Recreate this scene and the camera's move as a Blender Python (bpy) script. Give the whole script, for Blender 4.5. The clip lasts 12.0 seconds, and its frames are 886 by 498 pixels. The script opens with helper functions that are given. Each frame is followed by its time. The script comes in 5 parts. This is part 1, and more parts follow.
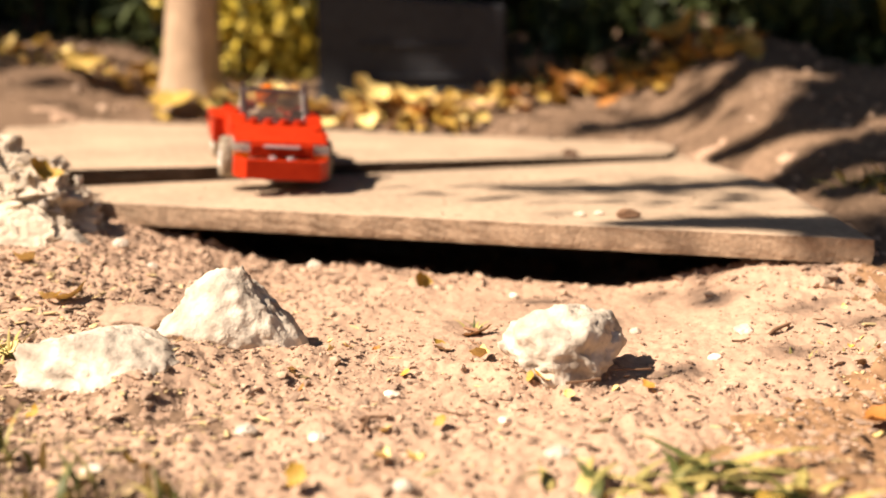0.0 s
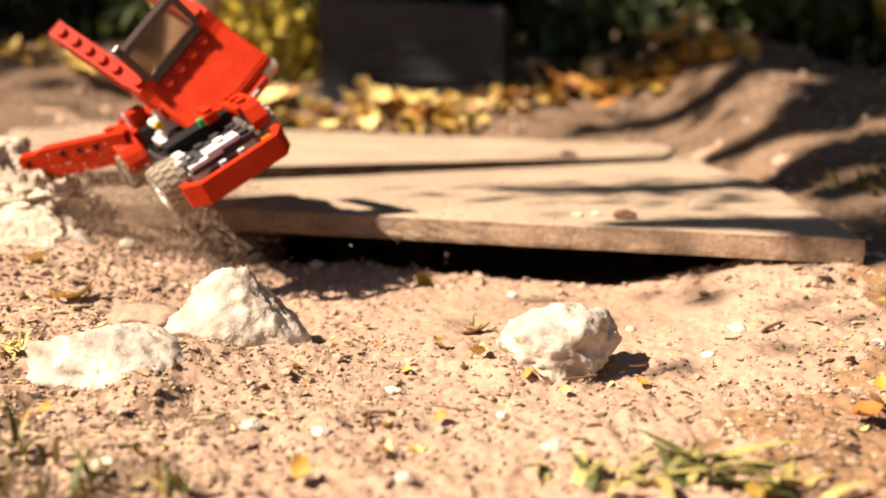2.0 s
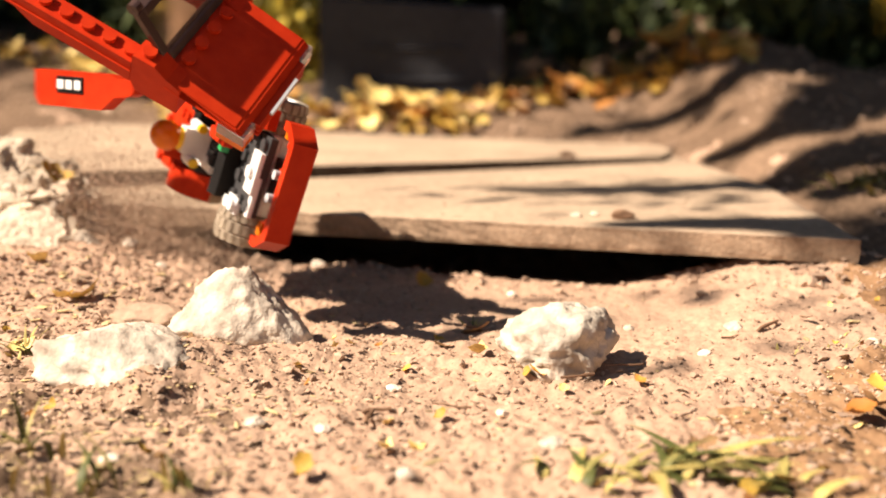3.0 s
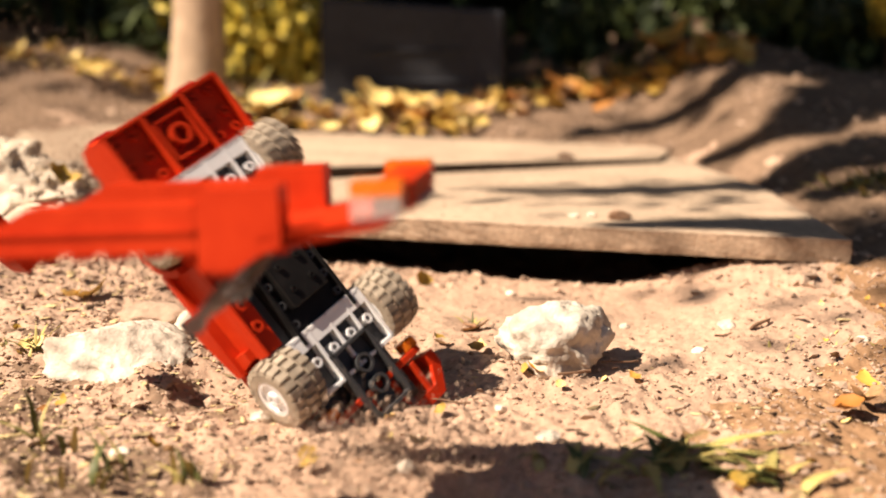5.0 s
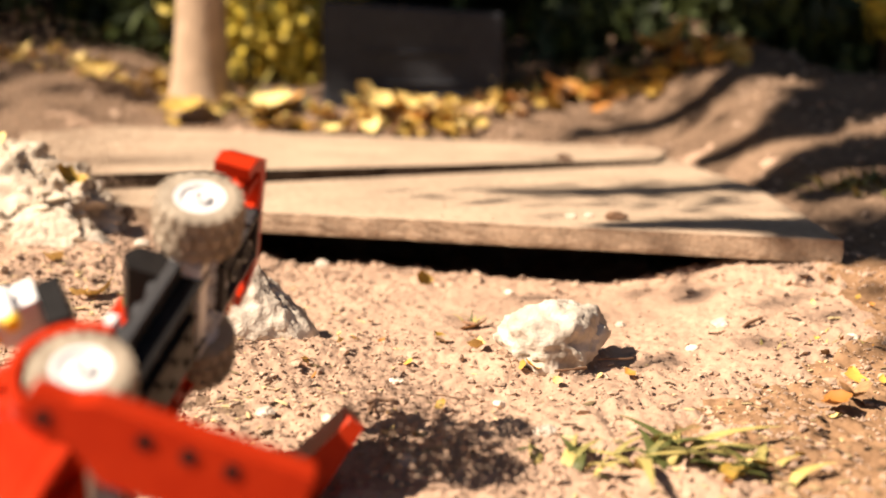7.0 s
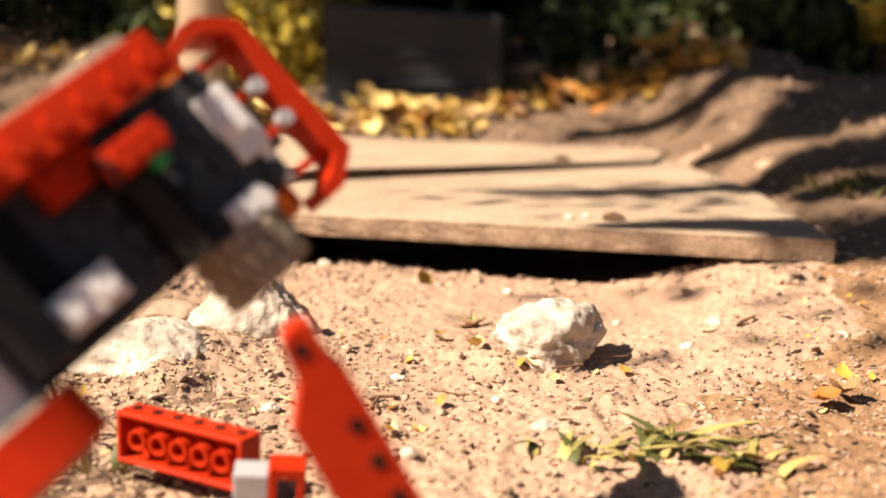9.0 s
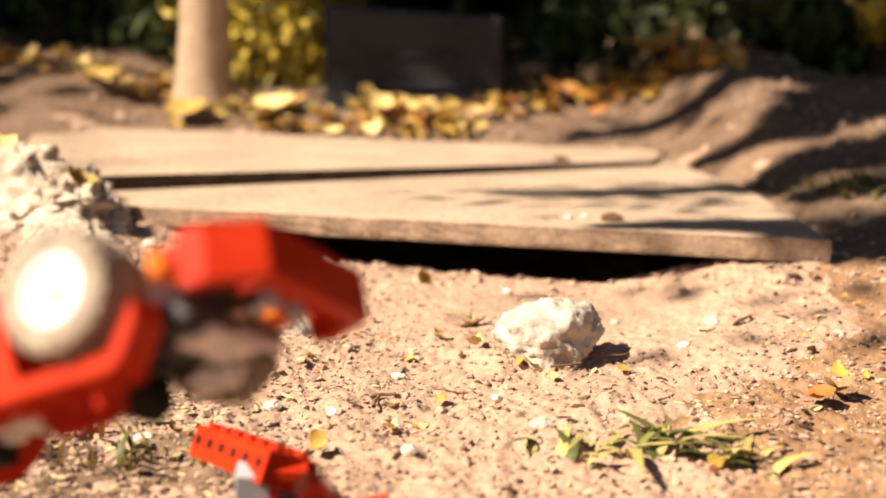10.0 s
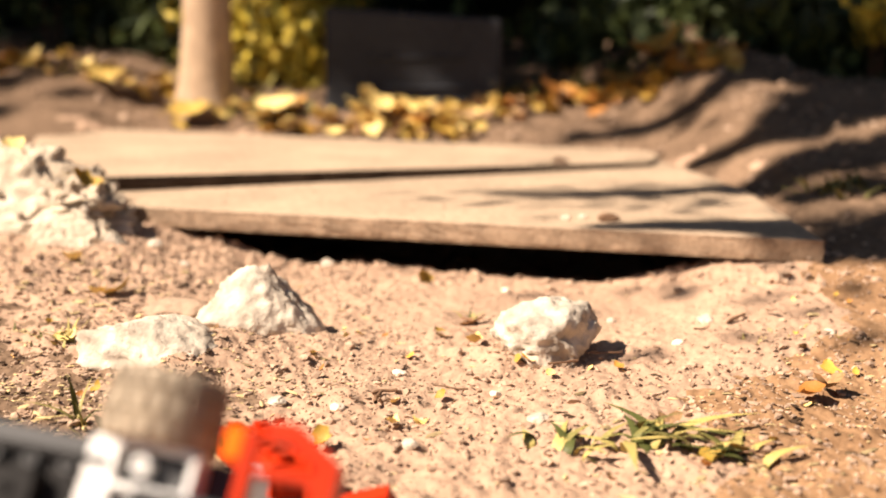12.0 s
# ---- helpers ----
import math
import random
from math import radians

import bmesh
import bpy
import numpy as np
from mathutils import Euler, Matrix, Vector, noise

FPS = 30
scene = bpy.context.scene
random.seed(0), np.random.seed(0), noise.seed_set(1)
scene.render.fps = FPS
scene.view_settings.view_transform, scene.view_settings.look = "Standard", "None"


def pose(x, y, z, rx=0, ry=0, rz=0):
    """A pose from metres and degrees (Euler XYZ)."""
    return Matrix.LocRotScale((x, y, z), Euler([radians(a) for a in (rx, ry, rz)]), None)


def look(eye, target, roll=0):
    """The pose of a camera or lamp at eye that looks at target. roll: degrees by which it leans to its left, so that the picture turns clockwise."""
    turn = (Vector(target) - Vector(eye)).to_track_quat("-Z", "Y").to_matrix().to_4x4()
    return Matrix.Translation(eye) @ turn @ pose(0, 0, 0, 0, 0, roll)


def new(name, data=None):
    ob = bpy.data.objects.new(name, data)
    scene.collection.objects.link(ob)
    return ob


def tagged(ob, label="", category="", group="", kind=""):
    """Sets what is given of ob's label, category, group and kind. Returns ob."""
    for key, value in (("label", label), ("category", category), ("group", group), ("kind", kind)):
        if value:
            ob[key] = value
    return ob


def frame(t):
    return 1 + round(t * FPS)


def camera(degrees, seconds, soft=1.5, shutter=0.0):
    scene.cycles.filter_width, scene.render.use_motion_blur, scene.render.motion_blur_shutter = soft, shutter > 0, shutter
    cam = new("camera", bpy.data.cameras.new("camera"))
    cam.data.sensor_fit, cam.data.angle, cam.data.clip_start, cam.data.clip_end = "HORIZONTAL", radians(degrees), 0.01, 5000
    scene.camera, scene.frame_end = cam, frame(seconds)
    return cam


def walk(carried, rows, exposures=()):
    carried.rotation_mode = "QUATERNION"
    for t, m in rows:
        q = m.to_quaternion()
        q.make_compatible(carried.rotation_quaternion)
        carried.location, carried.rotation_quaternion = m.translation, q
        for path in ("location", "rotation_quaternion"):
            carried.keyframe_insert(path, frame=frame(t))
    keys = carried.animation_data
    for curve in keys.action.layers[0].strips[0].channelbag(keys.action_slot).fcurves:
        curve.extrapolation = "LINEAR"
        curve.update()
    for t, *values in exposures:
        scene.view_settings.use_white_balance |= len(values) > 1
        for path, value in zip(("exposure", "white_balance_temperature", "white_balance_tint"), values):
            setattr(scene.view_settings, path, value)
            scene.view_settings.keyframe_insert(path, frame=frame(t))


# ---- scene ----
cam = camera(42, 12.0, soft=1.8, shutter=0.8)
cam.data.dof.use_dof = True
cam.data.dof.focus_distance = 0.40
cam.data.dof.aperture_fstop = 7.6
# a slow straight pull back, 11 degrees downwards
PITCH = radians(11.1)
AXIS = Vector((0, math.cos(PITCH), -math.sin(PITCH)))
EYE = Vector((0, 0, 0.092))


def eye_at(t):
    e = EYE - AXIS * 0.00515 * (t - 6)
    return look(e, e + AXIS)


walk(cam, [(t, eye_at(t)) for t in (0, 3, 6, 9, 12)])

# ---- light ----
SUN_TO = Vector((0.88, 0.36, -1.0)).normalized()   # the way the sunlight goes
world = bpy.data.worlds.new("sky")
scene.world = world
world.use_nodes = True
wn = world.node_tree.nodes
sky = wn.new("ShaderNodeTexSky")
sky.sky_type = 'NISHITA'
sky.sun_disc = False
sky.sun_elevation = math.asin(-SUN_TO.z)
sky.sun_rotation = math.atan2(-SUN_TO.x, -SUN_TO.y)
world.node_tree.links.new(sky.outputs[0], wn["Background"].inputs[0])
wn["Background"].inputs[1].default_value = 0.028
sun = new("sun", bpy.data.lights.new("sun", 'SUN'))
sun.data.energy = 5.0
sun.data.angle = radians(0.6)
sun.data.color = (1.0, 0.84, 0.69)
sun.matrix_world = look((-2, 0, 2), Vector((-2, 0, 2)) + SUN_TO)
scene.view_settings.exposure = 1.22


# ---- materials ----
def mat(name, base, rough=0.6, metal=0.0, vary=0.25, scale=200.0, bump=0.0, bump_scale=None, second=None, trans=0.0, ior=1.45, coarse=None, spec=0.5, island=0.0, rnd=0.0, sub=0.0):
    m = bpy.data.materials.new(name)
    m.use_nodes = True
    nt = m.node_tree
    n, l = nt.nodes, nt.links
    b = n["Principled BSDF"]
    b.inputs["Roughness"].default_value = rough
    b.inputs["Metallic"].default_value = metal
    b.inputs["Transmission Weight"].default_value = trans
    b.inputs["IOR"].default_value = ior
    b.inputs["Specular IOR Level"].default_value = spec
    tc = n.new("ShaderNodeTexCoord")
    fine = n.new("ShaderNodeTexNoise")
    fine.inputs["Scale"].default_value = scale
    fine.inputs["Detail"].default_value = 6
    big = n.new("ShaderNodeTexNoise")
    big.inputs["Scale"].default_value = coarse or scale / 9
    big.inputs["Detail"].default_value = 4
    for t in (fine, big):
        l.new(tc.outputs["Object"], t.inputs["Vector"])
    add = n.new("ShaderNodeMath")
    add.operation = 'MULTIPLY_ADD'
    add.inputs[1].default_value = 0.5
    half = n.new("ShaderNodeMath")
    half.operation = 'MULTIPLY'
    half.inputs[1].default_value = 0.5
    l.new(big.outputs[0], half.inputs[0])
    l.new(fine.outputs[0], add.inputs[0])
    l.new(half.outputs[0], add.inputs[2])
    fac = add.outputs[0]
    if island or rnd:
        src = n.new("ShaderNodeNewGeometry").outputs["Random Per Island"] if island else n.new("ShaderNodeObjectInfo").outputs["Random"]
        mx = n.new("ShaderNodeMath")
        mx.operation = 'MULTIPLY_ADD'
        mx.inputs[1].default_value = island or rnd
        l.new(src, mx.inputs[0])
        off = n.new("ShaderNodeMath")
        off.operation = 'SUBTRACT'
        off.inputs[1].default_value = (island or rnd) / 2
        l.new(fac, off.inputs[0])
        l.new(off.outputs[0], mx.inputs[2])
        fac = mx.outputs[0]
    ramp = n.new("ShaderNodeValToRGB")
    lo = [c * (1 - vary) for c in base]
    hi = second or [min(1, c * (1 + vary)) for c in base]
    ramp.color_ramp.elements[0].position, ramp.color_ramp.elements[1].position = 0.3, 0.7
    ramp.color_ramp.elements[0].color = (*lo, 1)
    ramp.color_ramp.elements[1].color = (*hi, 1)
    l.new(fac, ramp.inputs[0])
    l.new(ramp.outputs[0], b.inputs["Base Color"])
    rr = n.new("ShaderNodeMapRange")
    rr.inputs["To Min"].default_value = max(0, rough - 0.08)
    rr.inputs["To Max"].default_value = min(1, rough + 0.1)
    l.new(big.outputs[0], rr.inputs[0])
    l.new(rr.outputs[0], b.inputs["Roughness"])
    if bump:
        bt = n.new("ShaderNodeTexNoise")
        bt.inputs["Scale"].default_value = bump_scale or scale * 2
        bt.inputs["Detail"].default_value = 8
        l.new(tc.outputs["Object"], bt.inputs["Vector"])
        bp = n.new("ShaderNodeBump")
        bp.inputs["Strength"].default_value = 0.6
        bp.inputs["Distance"].default_value = bump
        l.new(bt.outputs[0], bp.inputs["Height"])
        l.new(bp.outputs[0], b.inputs["Normal"])
    if sub:
        b.inputs["Subsurface Weight"].default_value = sub
        b.inputs["Subsurface Radius"].default_value = (0.002, 0.0015, 0.001)
    return m


SOIL = mat("dry_sandy_soil", (0.42, 0.282, 0.194), 0.95, vary=0.25, scale=420, coarse=26, bump=0.0007, bump_scale=900, spec=0.15)
VIGNETTE_SOIL = mat("orange_vignette_soil", (0.27, 0.148, 0.074), 0.95, vary=0.35, scale=300, coarse=22, bump=0.0009, bump_scale=600, spec=0.15, second=(0.40, 0.245, 0.135))
BROWN_SHADED_SOIL = mat("brown_soil_with_shade", (0.165, 0.104, 0.066), 0.95, vary=0.45, scale=260, coarse=18, bump=0.0012, bump_scale=500, spec=0.15, second=(0.28, 0.185, 0.12))
# near-black edge colour stands for the shaded gap between the boards
DARK_EDGE = mat("shade_dark_board_edge", (0.055, 0.038, 0.027), 0.9, vary=0.5, scale=200, bump=0.0008, bump_scale=600, spec=0.15, second=(0.07, 0.048, 0.034))
CLOD = mat("soil_clods", (0.42, 0.295, 0.21), 0.95, vary=0.27, scale=300, bump=0.0004, bump_scale=1500, spec=0.15, island=0.5, second=(0.50, 0.355, 0.25))
STONE = mat("pale_limestone", (0.56, 0.45, 0.35), 0.92, vary=0.5, scale=130, coarse=60, bump=0.0028, bump_scale=210, spec=0.15, second=(0.78, 0.69, 0.56))
AGGREGATE = mat("concrete_aggregate", (0.50, 0.385, 0.275), 0.9, vary=0.45, scale=140, coarse=40, bump=0.001, bump_scale=350, spec=0.2, second=(0.78, 0.67, 0.52))
GRAVEL = mat("pale_gravel", (0.70, 0.60, 0.48), 0.8, vary=0.3, scale=200, bump=0.0004, spec=0.25, rnd=0.5)
BOARD = mat("weathered_board", (0.42, 0.315, 0.22), 0.88, vary=0.32, scale=210, coarse=17, bump=0.0004, bump_scale=700, spec=0.2)
BOARD_EDGE = mat("chipboard_edge", (0.30, 0.21, 0.14), 0.9, vary=0.4, scale=420, coarse=90, bump=0.0012, bump_scale=600, spec=0.15)
BARK = mat("pale_bark", (0.42, 0.30, 0.20), 0.9, vary=0.25, scale=60, coarse=9, bump=0.002, bump_scale=110, spec=0.2)
DARK_BARK = mat("dark_bark", (0.10, 0.055, 0.035), 0.9, vary=0.4, scale=60, bump=0.002, spec=0.2)
# the block's shade is part of this very dark grey
BLOCK = mat("shade_dark_concrete_block", (0.036, 0.037, 0.042), 0.9, vary=0.3, scale=120, coarse=12, bump=0.001, spec=0.2)
YLEAF = mat("yellow_leaf", (0.62, 0.38, 0.05), 0.65, vary=0.4, scale=90, second=(0.86, 0.66, 0.26), rnd=0.7, sub=0.15)
OLEAF = mat("orange_leaf", (0.55, 0.22, 0.04), 0.65, vary=0.35, scale=90, second=(0.72, 0.40, 0.07), rnd=0.7, sub=0.15)
BLEAF = mat("brown_leaf", (0.26, 0.13, 0.05), 0.7, vary=0.4, scale=90, second=(0.46, 0.28, 0.13), rnd=0.7)
GRASS = mat("grass_blade", (0.15, 0.165, 0.04), 0.6, vary=0.45, scale=120, second=(0.46, 0.37, 0.12), island=0.8, sub=0.1)
FOLIAGE = mat("shrub_leaf", (0.035, 0.055, 0.012), 0.6, vary=0.5, scale=30, second=(0.05, 0.066, 0.012), island=0.8)
AUTUMN = mat("autumn_shrub_leaf", (0.30, 0.25, 0.025), 0.6, vary=0.5, scale=30, second=(0.62, 0.46, 0.05), island=0.9)
SHADE = mat("shade_dark_hedge", (0.012, 0.012, 0.007), 0.9, vary=0.6, scale=12, bump=0.01, spec=0.1)
LITTER = mat("plant_litter", (0.10, 0.06, 0.035), 0.85, vary=0.5, scale=200, second=(0.60, 0.46, 0.24), island=1.0, spec=0.2)
TWIG = mat("dry_twig", (0.20, 0.11, 0.06), 0.85, vary=0.4, scale=150, bump=0.0003)
RED = mat("red_plastic", (0.44, 0.022, 0.005), 0.40, vary=0.14, scale=180, coarse=30, bump=0.00002, bump_scale=500, second=(0.52, 0.038, 0.008), spec=0.12)
DARKRED = mat("translucent_red_plastic", (0.30, 0.006, 0.006), 0.25, vary=0.1, scale=100)
BLACK = mat("black_plastic", (0.008, 0.0075, 0.0075), 0.42, vary=0.3, scale=200, coarse=40, second=(0.018, 0.016, 0.015), spec=0.15)
DGREY = mat("dark_grey_plastic", (0.042, 0.041, 0.042), 0.45, vary=0.2, scale=200)
WHITE = mat("white_plastic", (0.78, 0.77, 0.75), 0.35, vary=0.06, scale=150, second=(0.84, 0.83, 0.81))
LGREY = mat("light_grey_plastic", (0.42, 0.42, 0.43), 0.4, vary=0.1, scale=150)
TYRE = mat("dusty_rubber", (0.30, 0.24, 0.175), 0.85, vary=0.3, scale=260, coarse=60, bump=0.0001, second=(0.47, 0.39, 0.29), spec=0.3)
SMOKE = mat("smoky_clear_plastic", (0.45, 0.36, 0.30), 0.06, vary=0.05, trans=0.92, ior=1.3)
FRAME_BROWN = mat("smoky_frame_plastic", (0.06, 0.035, 0.03), 0.2, vary=0.15, scale=90)
CLEAR = mat("clear_plastic", (0.90, 0.86, 0.80), 0.12, vary=0.04, trans=0.75, ior=1.45)
ORANGE = mat("orange_clear_plastic", (0.90, 0.22, 0.01), 0.15, vary=0.08, trans=0.35)
YELLOW = mat("yellow_plastic", (0.85, 0.55, 0.02), 0.35, vary=0.05)
GREEN = mat("green_plastic", (0.02, 0.30, 0.09), 0.35, vary=0.05)


# ---- mesh helpers ----
def link_mesh(name, bm, material, smooth=False):
    me = bpy.data.meshes.new(name)
    bm.to_mesh(me)
    bm.free()
    for m in (material if isinstance(material, (list, tuple)) else [material]):
        me.materials.append(m)
    if smooth:
        me.shade_smooth()
    return new(name, me)


def thing(name, bm, material, label, category, group="", kind="", smooth=False):
    return tagged(link_mesh(name, bm, material, smooth), label, category, group, kind)


def holder(name, label, category, group="", kind=""):
    return tagged(new(name), label, category, group, kind)


def part(name, bm, material, parent, label="", smooth=False):
    ob = link_mesh(name, bm, material, smooth)
    ob.parent = parent
    if label:
        ob["label"] = label
    return ob


def box(bm, x0, x1, y0, y1, z0, z1, bevel=0.3, idx=0):
    """A bevelled box, in millimetres."""
    c = bmesh.ops.create_cube(bm, size=1.0)
    vs = c["verts"]
    for v in vs:
        v.co = Vector(((x0 + x1) / 2 + v.co.x * (x1 - x0), (y0 + y1) / 2 + v.co.y * (y1 - y0), (z0 + z1) / 2 + v.co.z * (z1 - z0))) * 0.001
    fs = {f for v in vs for f in v.link_faces}
    for f in fs:
        f.material_index = idx
    if bevel:
        es = list({e for v in vs for e in v.link_edges})
        r = bmesh.ops.bevel(bm, geom=es, offset=bevel * 0.001, segments=1, affect='EDGES')
        for f in r["faces"]:
            f.material_index = idx
    return bm


def prism(bm, profile, a, b, axis="y", idx=0):
    """Extrude a closed profile (mm) from a to b along an axis; the profile is (x, z) for y, (y, z) for x, (x, y) for z."""
    def co(p, s):
        q = {"y": (p[0], s, p[1]), "x": (s, p[0], p[1]), "z": (p[0], p[1], s)}[axis]
        return Vector(q) * 0.001
    va = [bm.verts.new(co(p, a)) for p in profile]
    vb = [bm.verts.new(co(p, b)) for p in profile]
    n = len(profile)
    fs = [bm.faces.new(va), bm.faces.new(vb[::-1])]
    for i in range(n):
        fs.append(bm.faces.new((va[i], vb[i], vb[(i + 1) % n], va[(i + 1) % n])))
    for f in fs:
        f.material_index = idx
    bmesh.ops.recalc_face_normals(bm, faces=fs)
    return bm


def cyl(bm, c, r, h, axis="z", seg=16, r2=None, idx=0):
    """A cylinder centred at c, in millimetres."""
    rot = {"z": Matrix(), "y": Matrix.Rotation(radians(90), 4, 'X'), "x": Matrix.Rotation(radians(90), 4, 'Y')}[axis]
    m = Matrix.Translation(Vector(c) * 0.001) @ rot
    r_ = bmesh.ops.create_cone(bm, cap_ends=True, segments=seg, radius1=r * 0.001, radius2=(r if r2 is None else r2) * 0.001, depth=h * 0.001, matrix=m)
    for v in r_["verts"]:
        for f in v.link_faces:
            f.material_index = idx
    return bm


def ring(bm, c, r0, r1, h, axis="z", seg=16):
    """A tube with inner radius r0, outer r1, in millimetres."""
    vs = []
    for i in range(seg):
        a = 2 * math.pi * i / seg
        row = []
        for r, s in ((r0, -h / 2), (r1, -h / 2), (r1, h / 2), (r0, h / 2)):
            p = (r * math.cos(a), r * math.sin(a), s)
            p = {"z": p, "y": (p[0], p[2], p[1]), "x": (p[2], p[0], p[1])}[axis]
            row.append(bm.verts.new((Vector(c) + Vector(p)) * 0.001))
        vs.append(row)
    fs = [bm.faces.new((vs[i][k], vs[(i + 1) % seg][k], vs[(i + 1) % seg][(k + 1) % 4], vs[i][(k + 1) % 4])) for i in range(seg) for k in range(4)]
    bmesh.ops.recalc_face_normals(bm, faces=fs)
    return bm


def stud(bm, x, y, z, idx=0):
    return cyl(bm, (x, y, z + 0.85), 2.4, 1.7, "z", 14, idx=idx)


# smooth value noise on numpy arrays
def vnoise(x, y, seed):
    xi, yi = np.floor(x).astype(np.int64), np.floor(y).astype(np.int64)
    fx, fy = x - xi, y - yi
    fx, fy = fx * fx * (3 - 2 * fx), fy * fy * (3 - 2 * fy)

    def h(a, b):
        k = (a * 374761393 + b * 668265263 + seed * 974711) & 0x7fffffff
        k = ((k ^ (k >> 13)) * 1274126177) & 0x7fffffff
        return ((k ^ (k >> 16)) & 0xffff) / 65535.0
    return (h(xi, yi) * (1 - fx) + h(xi + 1, yi) * fx) * (1 - fy) + (h(xi, yi + 1) * (1 - fx) + h(xi + 1, yi + 1) * fx) * fy


def sstep(a, b, v):
    t = np.clip((v - a) / (b - a), 0, 1)
    return t * t * (3 - 2 * t)


# ---- ground ----
def board_front(x):
    return 0.541 - 0.29 * x


def board_back(x):
    return 0.872 - 0.22 * x


# soil banked up against the stones
MOUNDS = [(-0.084, 0.394, 0.015, 0.011), (-0.096, 0.372, 0.014, 0.005), (-0.046, 0.412, 0.014, 0.005), (-0.062, 0.402, 0.012, 0.004), (0.02, 0.392, 0.012, 0.003), (-0.135, 0.41, 0.02, 0.004)]


def ground_height(x, y, fine=True):
    x, y = np.asarray(x, float), np.asarray(y, float)
    d = y - board_front(x)
    front = -0.028 + 0.010 * np.exp(-((x + 0.215) / 0.075) ** 2 - ((y - 0.57) / 0.08) ** 2)
    front = front + 0.0185 * sstep(0.07, 0.175, x) * sstep(0.36, 0.5, y) + 0.012 * sstep(-0.06, -0.16, x) * sstep(0.36, 0.52, y)
    front = front - 0.035 * sstep(0.012, 0.04, d) * sstep(-0.20, -0.13, x) * sstep(0.175, 0.145, x)
    back = -0.004 + 0.24 * np.minimum(np.maximum(0, y - board_back(x)), 0.12) + 0.03 * np.maximum(0, np.minimum(y, 3) - board_back(x) - 0.12)
    s = sstep(-0.10, -0.005, y - board_back(x))
    z = front * (1 - s) + back * s
    side = sstep(0.155, 0.235, x) * sstep(0.42, 0.56, y)
    hill = 0.17 * np.clip(y - 0.57, -0.1, 0.6 - 0.28 * sstep(0.24, 0.33, x)) - 0.004
    z = z * (1 - side) + np.maximum(z, hill) * side
    left = sstep(-0.2, -0.32, x) * sstep(0.5, 0.62, y)
    z = z * (1 - left) + np.maximum(z, -0.004 + 0.06 * np.clip(y - 0.6, 0, 0.6)) * left
    foot = sstep(0.0, 0.05, -0.225 - 0.37 * (y - 0.655) - x) * sstep(0.60, 0.66, y) * sstep(1.1, 0.95, y)
    z = z * (1 - foot) + np.maximum(z, 0.011 + 0.05 * np.clip(-0.225 - 0.37 * (y - 0.655) - x, 0, 0.3)) * foot
    z = z + 0.036 * sstep(-0.20, -0.36, x) * sstep(0.88, 1.06, y)
    for mx, my, mr, mh in MOUNDS:
        z = z + mh * np.exp(-((x - mx) ** 2 + (y - my) ** 2) / mr ** 2)
    if fine:
        sand = np.exp(-((x - 0.05) / 0.085) ** 2 - ((y - 0.475) / 0.055) ** 2)
        r = 1 - 0.75 * sand
        far = np.clip(1 - (np.hypot(x, y) - 2) / 2, 0, 1)
        z = z + far * (0.004 * (vnoise(x * 25, y * 25, 1) - 0.5) + 0.0034 * r * (vnoise(x * 90, y * 90, 2) - 0.5)
                       + 0.0020 * r * (vnoise(x * 230, y * 230, 3) - 0.5) + 0.0016 * r * (vnoise(x * 520, y * 520, 4) - 0.5)
                       + 0.0008 * (vnoise(x * 1000, y * 1000, 5) - 0.5))
    return z


def graded(points):
    """Coordinates from (start, end, step) stretches."""
    out = []
    for a, b, s in points:
        out += list(np.arange(a, b - s * 0.25, s))
    return np.array(out + [points[-1][1]])


def sheet_mesh(xs, ys, zf):
    X, Y = np.meshgrid(xs, ys)
    Z = zf(X, Y)
    V = np.stack([X.ravel(), Y.ravel(), Z.ravel()], 1)
    nx, ny = len(xs), len(ys)
    a = (np.arange(ny - 1)[:, None] * nx + np.arange(nx - 1)[None, :]).ravel()
    Q = np.stack([a, a + 1, a + nx + 1, a + nx], 1)
    me = bpy.data.meshes.new("ground")
    me.from_pydata(V.tolist(), [], Q.tolist())
    me.shade_smooth()
    return me


gx = graded([(-400, -40, 60), (-40, -4, 6), (-4, -0.8, 0.4), (-0.8, -0.3, 0.03), (-0.3, -0.17, 0.0025), (-0.17, 0.17, 0.0011), (0.17, 0.4, 0.003), (0.4, 0.9, 0.03), (0.9, 4, 0.4), (4, 40, 6), (40, 400, 60)])
gy = graded([(-400, -40, 60), (-40, -4, 6), (-4, -0.4, 0.3), (-0.4, 0.2, 0.03), (0.2, 0.27, 0.004), (0.27, 0.46, 0.0009), (0.46, 0.62, 0.0016), (0.62, 1.2, 0.005), (1.2, 2, 0.04), (2, 8, 0.6), (8, 40, 6), (40, 400, 60)])
ground_me = sheet_mesh(gx, gy, ground_height)
ground_me.materials.append(SOIL)
ground_me.materials.append(BROWN_SHADED_SOIL)
ground_me.materials.append(VIGNETTE_SOIL)
